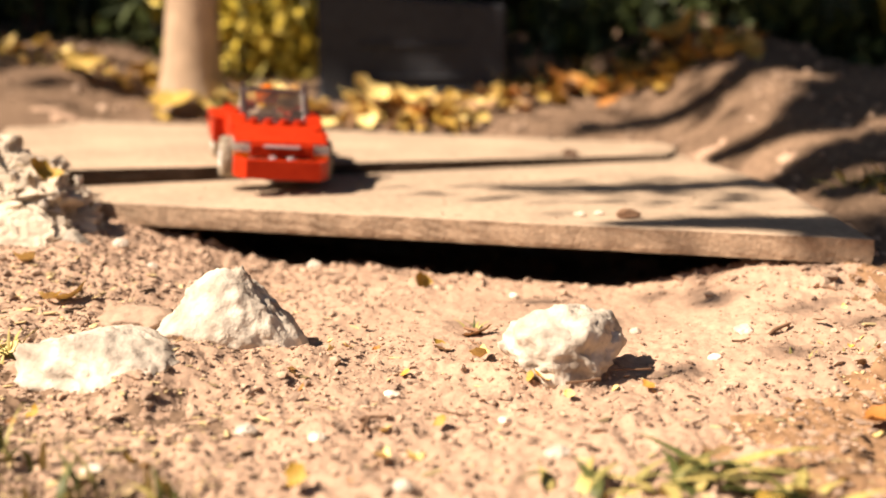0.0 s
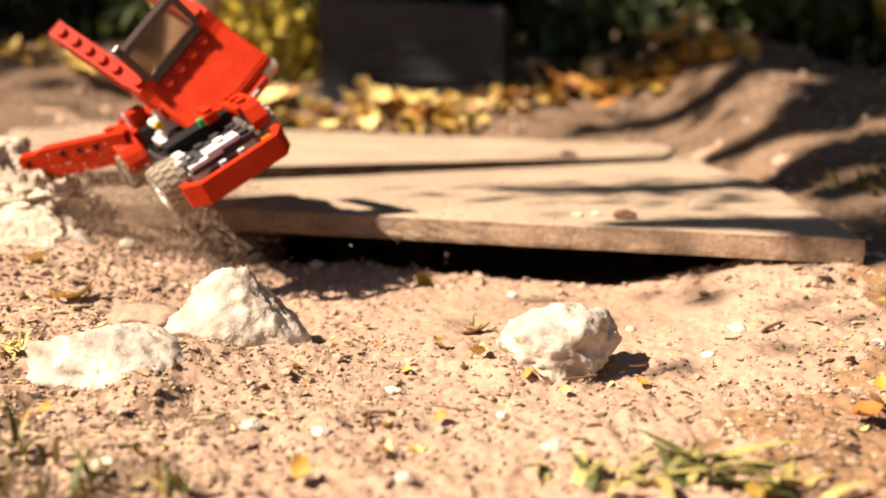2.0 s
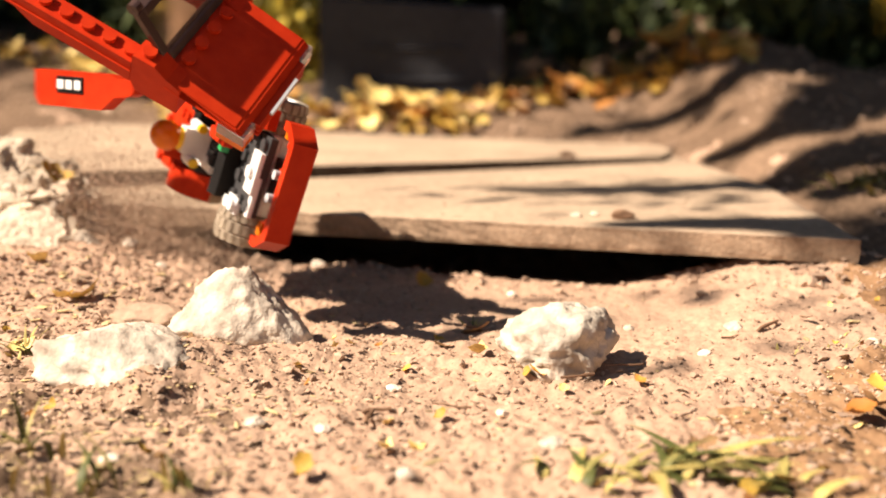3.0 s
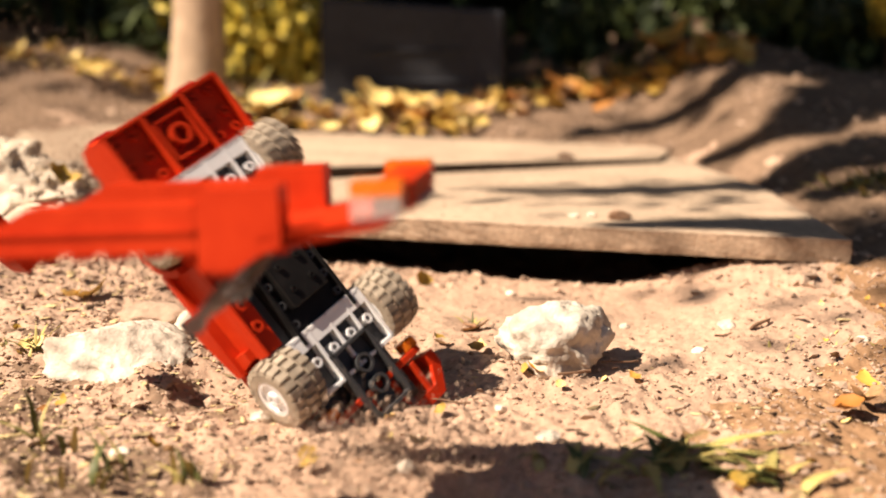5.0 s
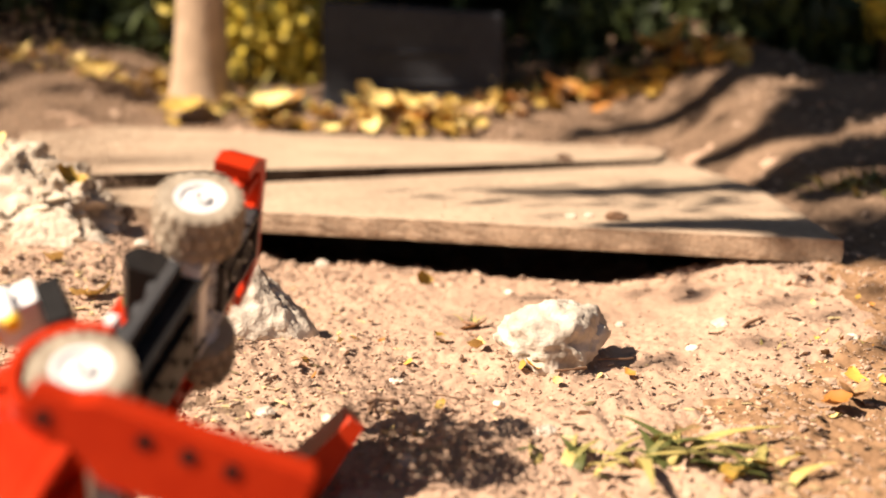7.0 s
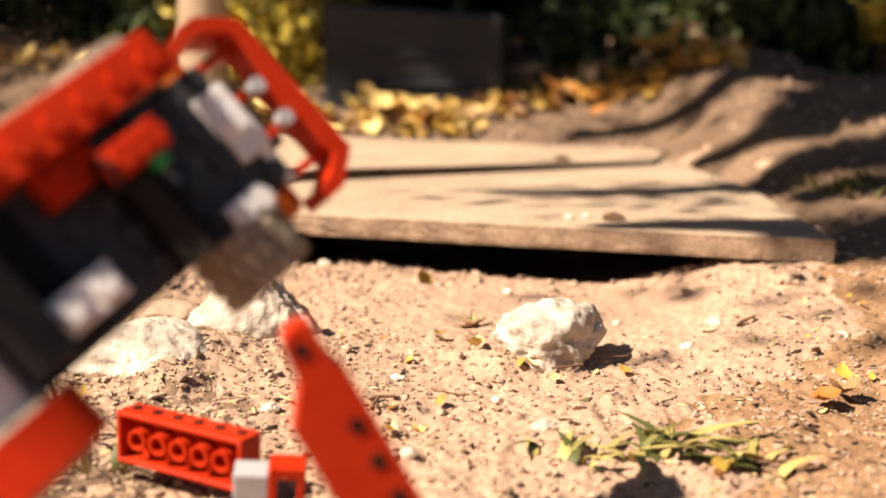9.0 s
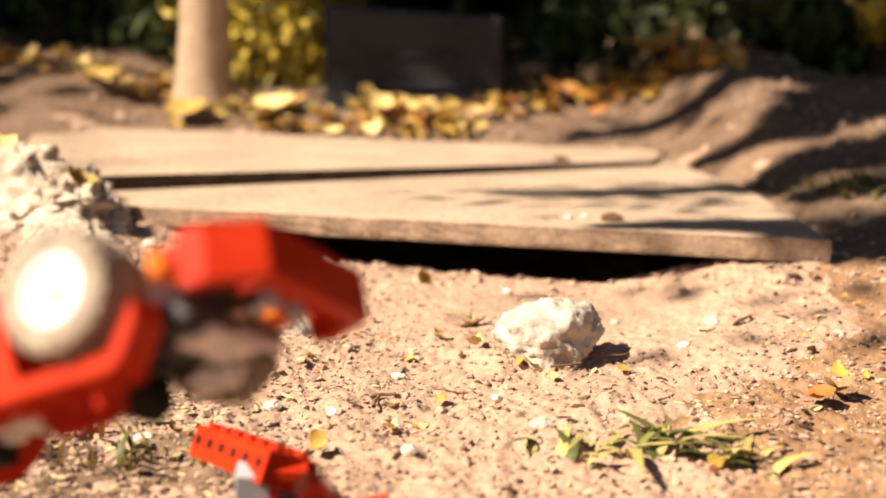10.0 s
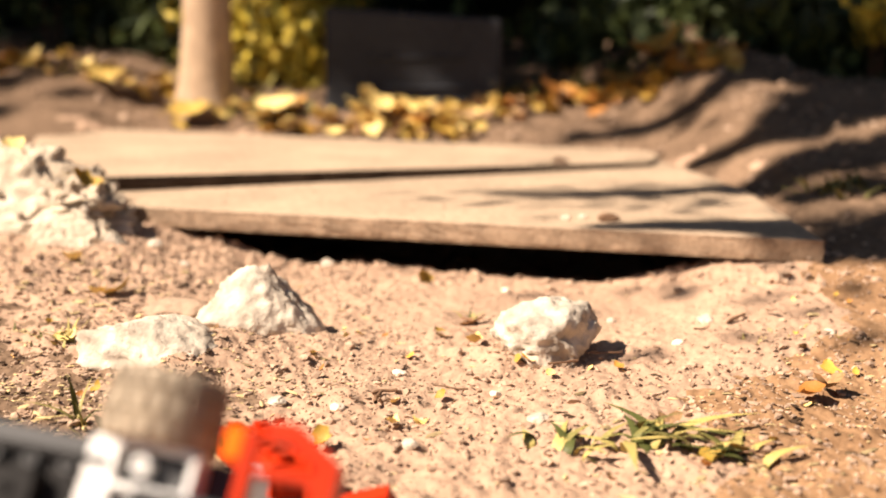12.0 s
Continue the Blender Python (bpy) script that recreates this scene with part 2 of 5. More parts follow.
# the bank under the trees is browner soil, shade and vignette put into its tone, with a ragged border
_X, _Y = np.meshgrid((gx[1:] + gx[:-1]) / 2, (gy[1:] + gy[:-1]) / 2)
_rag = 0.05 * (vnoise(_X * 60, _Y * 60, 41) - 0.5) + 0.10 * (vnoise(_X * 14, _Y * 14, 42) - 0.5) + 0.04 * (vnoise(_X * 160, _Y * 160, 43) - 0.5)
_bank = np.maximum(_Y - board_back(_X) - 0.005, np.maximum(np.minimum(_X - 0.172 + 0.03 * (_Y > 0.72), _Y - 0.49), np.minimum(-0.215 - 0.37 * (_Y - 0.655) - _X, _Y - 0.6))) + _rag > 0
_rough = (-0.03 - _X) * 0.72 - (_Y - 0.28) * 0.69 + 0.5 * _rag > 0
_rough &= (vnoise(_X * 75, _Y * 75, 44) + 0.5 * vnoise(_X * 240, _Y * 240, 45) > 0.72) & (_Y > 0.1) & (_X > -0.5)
# orange-brown soil on the right, darkened to paint in the corner vignette
_vignette = (_X - 0.065) * 0.82 - (_Y - 0.28) * 0.57 + 0.6 * _rag > 0
_vignette |= _X - 0.158 + 0.5 * _rag > 0
ground_me.polygons.foreach_set("material_index", np.where(_bank | _rough, 1, np.where(_vignette & (_Y < 0.50) & (np.hypot(_X - 0.3, _Y - 0.3) + 3 * _rag < 0.5), 2, 0)).ravel().astype(np.int32))
tagged(new("ground", ground_me), "dry pale sandy soil with crumbs and hollows", "ground", kind="structure")

ICO_V = []
_b = bmesh.new()
bmesh.ops.create_icosphere(_b, subdivisions=1, radius=1.0)
_b.verts.ensure_lookup_table()
ICO_V = np.array([v.co[:] for v in _b.verts])
ICO_F = np.array([[v.index for v in f.verts] for f in _b.faces])
_b.free()


def crumbs(name, xs, ys, sizes, material, seed, sink=0.25, flat=0.7, lift=None, stretch=1.0):
    """Many small irregular lumps on the ground, in one mesh."""
    rng = np.random.default_rng(seed)
    n = len(xs)
    jit = 1 + 0.35 * rng.standard_normal((n, len(ICO_V), 1)).clip(-1.2, 1.2)
    ax = rng.uniform(0.55, 1.25, (n, 1, 3))
    ax[:, :, 2] *= flat
    ax[:, :, 0] *= stretch
    V = ICO_V[None] * jit * ax
    ang = rng.uniform(0, 2 * np.pi, n)
    c, s = np.cos(ang)[:, None], np.sin(ang)[:, None]
    R = np.stack([V[:, :, 0] * c - V[:, :, 1] * s, V[:, :, 0] * s + V[:, :, 1] * c, V[:, :, 2]], 2)
    R *= sizes[:, None, None]
    z = ground_height(xs, ys) + sizes * flat * (1 - 2 * sink) if lift is None else lift
    R += np.stack([xs, ys, z], 1)[:, None, :]
    F = (ICO_F[None] + (np.arange(n) * len(ICO_V))[:, None, None]).reshape(-1, 3)
    me = bpy.data.meshes.new(name)
    me.from_pydata(R.reshape(-1, 3).tolist(), [], F.tolist())
    me.materials.append(material)
    return new(name, me)


rng = np.random.default_rng(5)
cx, cy = rng.uniform(-0.26, 0.26, 56000), rng.uniform(0.24, 0.60, 56000)
dens = 1 - 0.86 * np.exp(-((cx - 0.045) / 0.09) ** 2 - ((cy - 0.475) / 0.06) ** 2)
dens *= np.where(cy > board_front(cx) + 0.02, 0, 1) * (0.35 + 0.65 * vnoise(cx * 40, cy * 40, 9)) * np.where(cx < -0.01, 1.0, 0.55)
keep = rng.uniform(0, 1, 56000) < dens
cx, cy = cx[keep], cy[keep]
cs = 0.00030 + 0.0009 * rng.uniform(0, 1, len(cx)) ** 2.6 + 0.0009 * (rng.uniform(0, 1, len(cx)) > 0.955)
cs *= 1 - 0.45 * np.exp(-((cx - 0.05) / 0.09) ** 2 - ((cy - 0.475) / 0.06) ** 2)
tagged(crumbs("soil_crumbs", cx, cy, cs, CLOD, 6), "loose crumbs and clods of dry soil", "soil crumbs", kind="stuff")
# bigger clods and dry litter where the soil is rough
lx, ly = rng.uniform(-0.24, 0.2, 2600), rng.uniform(0.25, 0.50, 2600)
rough_here = np.clip(0.25 + 1.2 * (0.40 - ly) / 0.12, 0.1, 1) + 0.7 * (lx < -0.03)
keep = rng.uniform(0, 1, 2600) < rough_here * 0.6 * (0.3 + vnoise(lx * 30, ly * 30, 19))
lx, ly = lx[keep], ly[keep]
tagged(crumbs("soil_clods", lx, ly, 0.0007 + 0.0015 * rng.uniform(0, 1, len(lx)) ** 3, CLOD, 16, sink=0.3), "larger clods of dry crumbling soil", "soil clods", kind="stuff")
lx, ly = rng.uniform(-0.24, 0.22, 9000), rng.uniform(0.25, 0.52, 9000)
keep = rng.uniform(0, 1, 9000) < (np.clip(0.15 + 1.1 * (0.41 - ly) / 0.12, 0.06, 1) * (0.35 + 0.65 * sstep(0.0, -0.1, lx) + 0.8 * sstep(0.06, 0.12, lx)) + 0.8 * sstep(-0.03, -0.13, lx)) * (0.05 + vnoise(lx * 34, ly * 34, 21) ** 1.5)
lx, ly = lx[keep], ly[keep]
tagged(crumbs("plant_litter", lx, ly, 0.00045 + 0.0009 * rng.uniform(0, 1, len(lx)) ** 3, LITTER, 17, sink=0.15, flat=0.35, stretch=2.6), "chips of bark, straw and dry leaf on the soil", "plant litter", kind="stuff")
sx = rng.uniform(-0.3, 0.16, 900)
sy = rng.uniform(0.5, 0.8, 900)
keep = (sy > board_front(sx) + 0.006) & (sy < 0.70 + 0.33 * sx)
sx, sy = sx[keep], sy[keep]
ss = 0.0002 + 0.0007 * rng.uniform(0, 1, len(sx)) ** 4
tagged(crumbs("board_grit", sx, sy, ss, CLOD, 18, lift=ss * 0.4), "grit scattered on the board", "grit", kind="stuff")
# a rim of clods at the hollow's lip and beside the rubble
bx = rng.uniform(-0.24, 0.2, 420)
by = board_front(bx) + rng.uniform(-0.03, 0.014, 420)
bs = 0.0006 + 0.0026 * rng.uniform(0, 1, 420) ** 4
tagged(crumbs("lip_clods", bx, by, bs, CLOD, 7), "clods along the lip of the hollow", "soil crumbs", kind="stuff")
# far loose dirt behind and beside the boards
fx, fy = rng.uniform(-0.45, 0.45, 2600), rng.uniform(0.5, 1.15, 2600)
keep = (fy > board_back(fx) + 0.0) | (fx > 0.2)
fx, fy = fx[keep], fy[keep]
tagged(crumbs("bank_crumbs", fx, fy, 0.0008 + 0.003 * rng.uniform(0, 1, len(fx)) ** 3, CLOD, 8), "crumbs of dry soil on the bank", "soil crumbs", kind="stuff")


# ---- boards ----
def board(name, outline, top, thick, label, edge=None):
    """A slab from a plan outline with worn, uneven edges; its top and its edge are parts."""
    h = holder(name, label, "board", "boards on the ground")
    pts = []
    for i in range(len(outline)):
        a, b = Vector(outline[i]), Vector(outline[(i + 1) % len(outline)])
        n = max(2, int((b - a).length / 0.005))
        for k in range(n):
            p = a.lerp(b, k / n)
            q = noise.noise(Vector((p.x * 60, p.y * 60, 0.3))) * 0.0012 + noise.noise(Vector((p.x * 260, p.y * 260, 1.3))) * 0.0006
            nrm = Vector(((b - a).y, -(b - a).x)).normalized()
            pts.append(p + nrm * q)
    bm = bmesh.new()
    rim = [bm.verts.new((p.x, p.y, top - 0.0004)) for p in pts]
    c = sum(pts, Vector((0, 0))) / len(pts)
    inner = [bm.verts.new((p.x + (c - p).x * 0.012, p.y + (c - p).y * 0.012, top)) for p in pts]
    n = len(pts)
    for i in range(n):
        bm.faces.new((rim[i], rim[(i + 1) % n], inner[(i + 1) % n], inner[i]))
    bm.faces.new(inner)
    bmesh.ops.recalc_face_normals(bm, faces=bm.faces)
    part("top_face", bm, BOARD, h)
    bm = bmesh.new()
    rows = []
    for k in range(6):
        f = k / 5
        row = []
        for p in pts:
            dv = (p - c).normalized()
            o = (noise.noise(Vector((p.x * 320, p.y * 320, k * 2.1))) * 0.0009 - (0.0007 if k in (0, 5) else 0)) if 0 < k else 0
            row.append(bm.verts.new((p.x + dv.x * o, p.y + dv.y * o, top - 0.0004 - f * (thick - 0.0004))))
        rows.append(row)
    for k in range(5):
        for i in range(n):
            bm.faces.new((rows[k][i], rows[k][(i + 1) % n], rows[k + 1][(i + 1) % n], rows[k + 1][i]))
    bm.faces.new(rows[-1])
    bmesh.ops.recalc_face_normals(bm, faces=bm.faces)
    part("edge", bm, edge or BOARD_EDGE, h, "board edge painted dark as the shaded gap" if edge else "rough broken chipboard edge")
    return h


board("front_board", [(-0.36, 0.645), (0.175, 0.490), (0.181, 0.655), (0.158, 0.80), (-0.36, 0.66)], 0.0, 0.0108, "flat weathered board spanning a hollow, dusted with sand")
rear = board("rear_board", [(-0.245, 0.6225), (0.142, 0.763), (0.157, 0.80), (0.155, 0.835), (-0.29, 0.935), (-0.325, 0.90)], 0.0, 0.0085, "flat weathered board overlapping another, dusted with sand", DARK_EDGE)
rear.matrix_basis = Matrix.Translation((0, 0, 0.0062)) @ Matrix.Rotation(0.0175, 4, 'Y')


# ---- rocks ----
def rock_bm(size, seed, cuts=9, sub=5, rough=0.10, cut_depth=0.62):
    rs = np.random.default_rng(seed)
    bm = bmesh.new()
    bmesh.ops.create_icosphere(bm, subdivisions=sub, radius=1.0)
    planes = []
    for _ in range(cuts):
        n = Vector(rs.standard_normal(3)).normalized()
        planes.append((n, rs.uniform(cut_depth, 0.92)))
    for v in bm.verts:
        p = v.co.copy()
        for n, d in planes:
            k = p.dot(n) - d
            if k > 0:
                p -= n * k * 0.94
        s = Vector((seed * 1.7, seed * 0.3, 0))
        q = noise.fractal(p * 2.2 + s, 1.0, 2.0, 5) * rough + noise.noise(p * 9 + s) * rough * 0.35
        q += noise.noise(p * 22 + s) * rough * 0.16
        cell = noise.voronoi(p * 4.5 + s)[0]
        q -= 0.10 * rough * 10 * max(0, 0.12 - (cell[1] - cell[0])) * 1.2
        v.co = p + p.normalized() * q
    for v in bm.verts:
        v.co = Vector((v.co.x * size[0], v.co.y * size[1], v.co.z * size[2]))
    return bm


def stone(size, seed, m, label, material=None, **kw):
    bm = rock_bm(size, seed, **kw)
    ob = thing("stone", bm, material or STONE, label, "stone", "stones on the soil", smooth=True)
    ob.matrix_basis = m
    return ob


stone((0.0215, 0.019, 0.0175), 12, pose(0.0415, 0.402, -0.0228, 6, 0, 20), "small rough cream limestone lump with a shaded cleft", rough=0.17)


def wedge_stone():
    """The pointed stone: a tilted block with a peak."""
    bm = rock_bm((1, 1, 1), 31, cuts=7, rough=0.15, cut_depth=0.7)
    for v in bm.verts:
        p = v.co
        top = 0.5 + 0.5 * p.z
        v.co = Vector((p.x * (1 - 0.55 * top), p.y * (1 - 0.45 * top), p.z))
        v.co = Vector((v.co.x * 0.036 - 0.004 * top, v.co.y * 0.022, v.co.z * 0.0225))
    ob = thing("stone", bm, STONE, "peaked pale limestone chunk half sunk in soil", "stone", "stones on the soil", smooth=True)
    ob.matrix_basis = pose(-0.0715, 0.4255, -0.0205, 0, 10, -12)


wedge_stone()
stone((0.0315, 0.0205, 0.0145), 44, pose(-0.109, 0.386, -0.0232, 8, 14, -22), "low long pale limestone chunk bedded in soil", rough=0.14)
stone((0.0185, 0.014, 0.008), 47, pose(-0.106, 0.437, -0.022, 0, 4, -6), "flat buff stone behind a larger one", CLOD, rough=0.12)


FACE = Vector((-0.05, -0.80, 0.60))


def broken_lump(size, seed, sub=6):
    """A chunk of rubble: a flat broken face at one end, lumps parted by deep cracks at the other, its top falling off."""
    bm = bmesh.new()
    bmesh.ops.create_icosphere(bm, subdivisions=sub, radius=1.0)
    off = Vector((seed * 1.3, seed * 0.7, seed * 0.2))
    for v in bm.verts:
        p = v.co.copy()
        q = 0.10 * noise.fractal(p * 1.6 + off, 1.0, 2.0, 3)
        w = 0.30 + 0.70 * min(1.0, max(0.0, (p.x - 0.15 + 0.25 * noise.noise(p * 4)) / 0.35))
        for k, (sc, lump, crack, wide) in enumerate(((3.2, 0.15, 0.10, 0.16), (7.5, 0.085, 0.055, 0.20), (17, 0.030, 0.022, 0.22))):
            d, pts = noise.voronoi(p * sc + off * (k + 1) + noise.noise_vector(p * sc * 0.8) * 0.35)
            q += w * (lump * noise.cell(Vector(pts[0]) * 7.31 + off) - crack * max(0.0, 1 - (d[1] - d[0]) / wide))
        q += 0.012 * noise.noise(p * 40 + off)
        r = p * (1 + q)
        if p.z < 0:
            flare = 1 / max(0.55, math.hypot(p.x, p.y))
            r = Vector((r.x * flare, r.y * flare, r.z))
        over = r.dot(FACE) - 0.66 + 0.06 * noise.noise(p * 7 + off)
        if over > 0:
            r -= FACE * over * (0.88 if p.x < 0.45 else 0.55)
        v.co = Vector((r.x * size[0], r.y * size[1], r.z * size[2] * (1.06 - 0.26 * max(-0.4, r.x))))
    return bm


def rubble():
    h = holder("rubble_chunk", "broken chunk of pale concrete with gravel showing, on a mound", "rubble")
    h.matrix_basis = pose(-0.227, 0.575, -0.011)
    part("concrete", broken_lump((0.062, 0.044, 0.043), 61), AGGREGATE, h, "crumbling pale buff concrete")
    low = broken_lump((0.024, 0.017, 0.020), 67, 5)
    bmesh.ops.translate(low, verts=low.verts, vec=(0.042, -0.037, -0.006))
    part("concrete", low, AGGREGATE, h, "lower lump of crumbling concrete")
    rs = np.random.default_rng(3)
    data = []
    for k in range(6):
        b = rock_bm((1, 0.78, 0.68), 70 + k, cuts=13, sub=2, rough=0.035, cut_depth=0.42)
        me = bpy.data.meshes.new("pebble")
        b.to_mesh(me)
        b.free()
        me.materials.append(GRAVEL if k % 2 else STONE)
        data.append(me)
    for k in range(190):
        u = Vector(rs.standard_normal(3)).normalized()
        if u.y > 0.35 or u.z < -0.75 or (u.x < 0.3 and k % 6):
            continue
        g = 0.0014 + 0.0032 * rs.uniform(0, 1) ** 2
        u = u - FACE * max(0.0, u.dot(FACE) - 0.66) * (0.88 if u.x < 0.45 else 0.5)
        ob = new("pebble", data[k % 6])
        ob.parent = h
        ob.matrix_basis = Matrix.LocRotScale((u.x * 0.064, u.y * 0.0455, u.z * 0.0445 * (1.06 - 0.26 * max(-0.4, u.x))), Euler(rs.uniform(0, 6, 3)), (g, g, g))
    big = new("pebble", data[2])
    big.parent = h
    big.matrix_basis = Matrix.LocRotScale((0.0640, -0.043, 0.001), Euler((0.3, 0.2, 0.5)), (0.0105, 0.009, 0.0105))
    big["label"] = "large pale pebble"


rubble()


# small stones and crumbs that stand out, each at its place
def pebble(x, y, s, seed, label, material=STONE):
    ob = thing("pebble", rock_bm((s, s * 0.8, s * 0.7), seed, sub=3), material, label, "pebble", "loose pebbles")
    ob.matrix_basis = pose(x, y, float(ground_height(x, y, False)) + s * 0.3)


for k, (x, y, s) in enumerate([(-0.0555, 0.340, 0.0034), (0.0305, 0.322, 0.0038), (-0.061, 0.566, 0.0036), (0.109, 0.435, 0.0040), (0.018, 0.349, 0.0022), (-0.016, 0.372, 0.0028), (-0.035, 0.335, 0.0026),
                               (0.072, 0.448, 0.0022), (0.093, 0.41, 0.0026), (-0.125, 0.515, 0.0030), (-0.145, 0.54, 0.0042), (0.152, 0.41, 0.0028), (0.03, 0.505, 0.0022), (-0.09, 0.31, 0.0030), (-0.01, 0.30, 0.0030)]):
    pebble(x, y, s, 200 + k, "pale pebble lying on the soil" if k in (0, 1, 3) else "buff pebble lying on the soil", STONE if k in (0, 1, 3) else GRAVEL)
for k, (x, y, s) in enumerate([(0.083, 0.541, 0.0042), (0.071, 0.550, 0.0019), (0.062, 0.547, 0.002)]):
    ob = thing("pebble", rock_bm((s * 1.4, s, s * 0.6), 300 + k, sub=3), TWIG if k == 0 else GRAVEL, "reddish chip of stone on the board" if k == 0 else "pale chip of stone on the board", "pebble", "chips on the board")
    ob.matrix_basis = pose(x, y, s * 0.45)
ob = thing("pebble", rock_bm((0.006, 0.006, 0.006), 310, sub=3), DARK_BARK, "dark crumb of bark beside the gap", "pebble")
ob.matrix_basis = pose(0.0795, 0.748, 0.003)


# ---- leaves, twigs, grass ----
def leaf_data(name, length, lobes, curl, material, seed):
    """A leaf with a midrib fold, curl and a stalk."""
    rs = np.random.default_rng(seed)
    bm = bmesh.new()
    n = 9
    left, mid, right = [], [], []
    for i in range(n + 1):
        u = i / n
        w = math.sin(math.pi * u ** 0.8) ** 0.8 * (1 + lobes * math.sin(u * 15 + seed)) * 0.36 * length + 0.0002
        z = curl * length * (u - 0.5) ** 2 * 2 + rs.uniform(-0.012, 0.012) * length
        e = curl * 0.5 * w
        left.append(bm.verts.new(((u - 0.5) * length, w * rs.uniform(0.85, 1.1), z + e + rs.uniform(0, 0.06) * length)))
        mid.append(bm.verts.new(((u - 0.5) * length, 0, z)))
        right.append(bm.verts.new(((u - 0.5) * length, -w * rs.uniform(0.85, 1.1), z + e + rs.uniform(0, 0.06) * length)))
    for i in range(n):
        bm.faces.new((left[i], left[i + 1], mid[i + 1], mid[i]))
        bm.faces.new((mid[i], mid[i + 1], right[i + 1], right[i]))
    sv = [bm.verts.new((-(0.5 + 0.3 * k) * length, 0.012 * length * s, -0.004 * length * k)) for k in (0, 1) for s in (-1, 1)]
    bm.faces.new((sv[0], sv[2], sv[3], sv[1]))
    bmesh.ops.recalc_face_normals(bm, faces=bm.faces)
    me = bpy.data.meshes.new(name)
    bm.to_mesh(me)
    bm.free()
    me.materials.append(material)
    me.shade_smooth()
    return me


LEAVES = {c: [leaf_data("fallen_leaf", 1.0, 0.10 + 0.05 * k, 0.25 + 0.2 * k, m, 10 * k + j) for k in range(4)] for j, (c, m) in enumerate((("yellow", YLEAF), ("orange", OLEAF), ("brown", BLEAF)))}


def leaf(colour, k, x, y, size, rx, ry, rz, dz=0.0, where="on the soil"):
    ob = tagged(new("fallen_leaf", LEAVES[colour][k % 4]), "curled dry %s leaf lying %s" % (colour, where), "leaf", "fallen leaves")
    ob.matrix_basis = Matrix.LocRotScale((x, y, float(ground_height(x, y, False)) + size * 0.12 + dz), Euler([radians(a) for a in (rx, ry, rz)]), (size, size, size))


rl = random.Random(11)
# in front
leaf("yellow", 2, -0.183, 0.556, 0.016, 35, 25, 20, 0.024, "on the broken concrete")
leaf("yellow", 0, -0.221, 0.562, 0.014, 30, -10, 60, 0.041, "on the broken concrete")
leaf("yellow", 1, -0.0095, 0.524, 0.010, 70, 20, 30, 0.002)
for c, x, y, s in (("yellow", -0.036, 0.302, 0.008), ("yellow", -0.016, 0.318, 0.006), ("yellow", -0.008, 0.317, 0.006), ("yellow", -0.082, 0.315, 0.006), ("brown", 0.0, 0.42, 0.008), ("orange", 0.0315, 0.385, 0.008),
                   ("brown", 0.013, 0.44, 0.012), ("yellow", 0.013, 0.41, 0.009), ("orange", 0.125, 0.345, 0.013), ("brown", 0.133, 0.352, 0.012), ("orange", 0.14, 0.372, 0.011), ("yellow", -0.15, 0.46, 0.009),
                   ("yellow", 0.079, 0.290, 0.008), ("orange", 0.088, 0.294, 0.008), ("brown", 0.07, 0.315, 0.01), ("yellow", -0.146, 0.402, 0.01), ("yellow", -0.175, 0.50, 0.012), ("yellow", -0.142, 0.463, 0.014)):
    leaf(c, rl.randrange(4), x, y, s, rl.uniform(-35, 35), rl.uniform(-35, 35), rl.uniform(0, 360), 0.0006)
for _ in range(64):
    x, y = rl.uniform(-0.17, 0.17), rl.uniform(0.27, 0.46)
    if (x - 0.05) ** 2 / 0.006 + (y - 0.48) ** 2 / 0.004 < 1:
        continue
    leaf(rl.choice(["yellow", "orange", "brown", "brown", "yellow"]), rl.randrange(4), x, y, rl.uniform(0.0025, 0.006), rl.uniform(-40, 40), rl.uniform(-40, 40), rl.uniform(0, 360), 0.0004)
# the drift of leaves along the bank behind the boards
DRIFT = [(-0.46, 1.06), (-0.37, 1.05), (-0.30, 1.04), (-0.23, 1.03), (-0.164, 1.0), (-0.109, 0.94), (-0.067, 0.935), (-0.011, 0.935), (0.031, 0.955), (0.073, 1.0), (0.113, 1.03), (0.15, 1.02), (0.185, 1.01), (0.215, 1.0), (0.24, 0.99)]
for _ in range(185):
    u = rl.random() * (len(DRIFT) - 1.001)
    a, c = DRIFT[int(u)], DRIFT[int(u) + 1]
    f = u - int(u)
    x, y = a[0] + (c[0] - a[0]) * f + rl.gauss(0, 0.012), a[1] + (c[1] - a[1]) * f + rl.gauss(0, 0.022)
    if y < board_back(x) + 0.012:
        continue
    leaf(rl.choices(["yellow", "orange", "brown"], [6, 5 if x > 0.05 else 1, 1.5])[0], rl.randrange(4), x, y, rl.uniform(0.011, 0.024), rl.uniform(-28, 28), rl.uniform(-28, 28), rl.uniform(0, 360), 0.002, "on the bank")
for x, y, s, rx in ((-0.053, 0.955, 0.046, 25), (-0.03, 0.96, 0.03, 40), (-0.145, 0.985, 0.04, 55), (-0.218, 0.975, 0.045, 50), (-0.30, 1.0, 0.045, 30), (0.13, 0.93, 0.022, 60), (0.10, 1.0, 0.04, 50), (0.165, 1.02, 0.04, 40), (0.20, 1.05, 0.05, 30), (-0.19, 1.0, 0.02, 60)):
    leaf("orange" if x > 0.09 else "yellow", rl.randrange(4), x, y, s, rx * 0.4, rl.uniform(-20, 20), rl.uniform(-30, 30), 0.006, "on the bank")


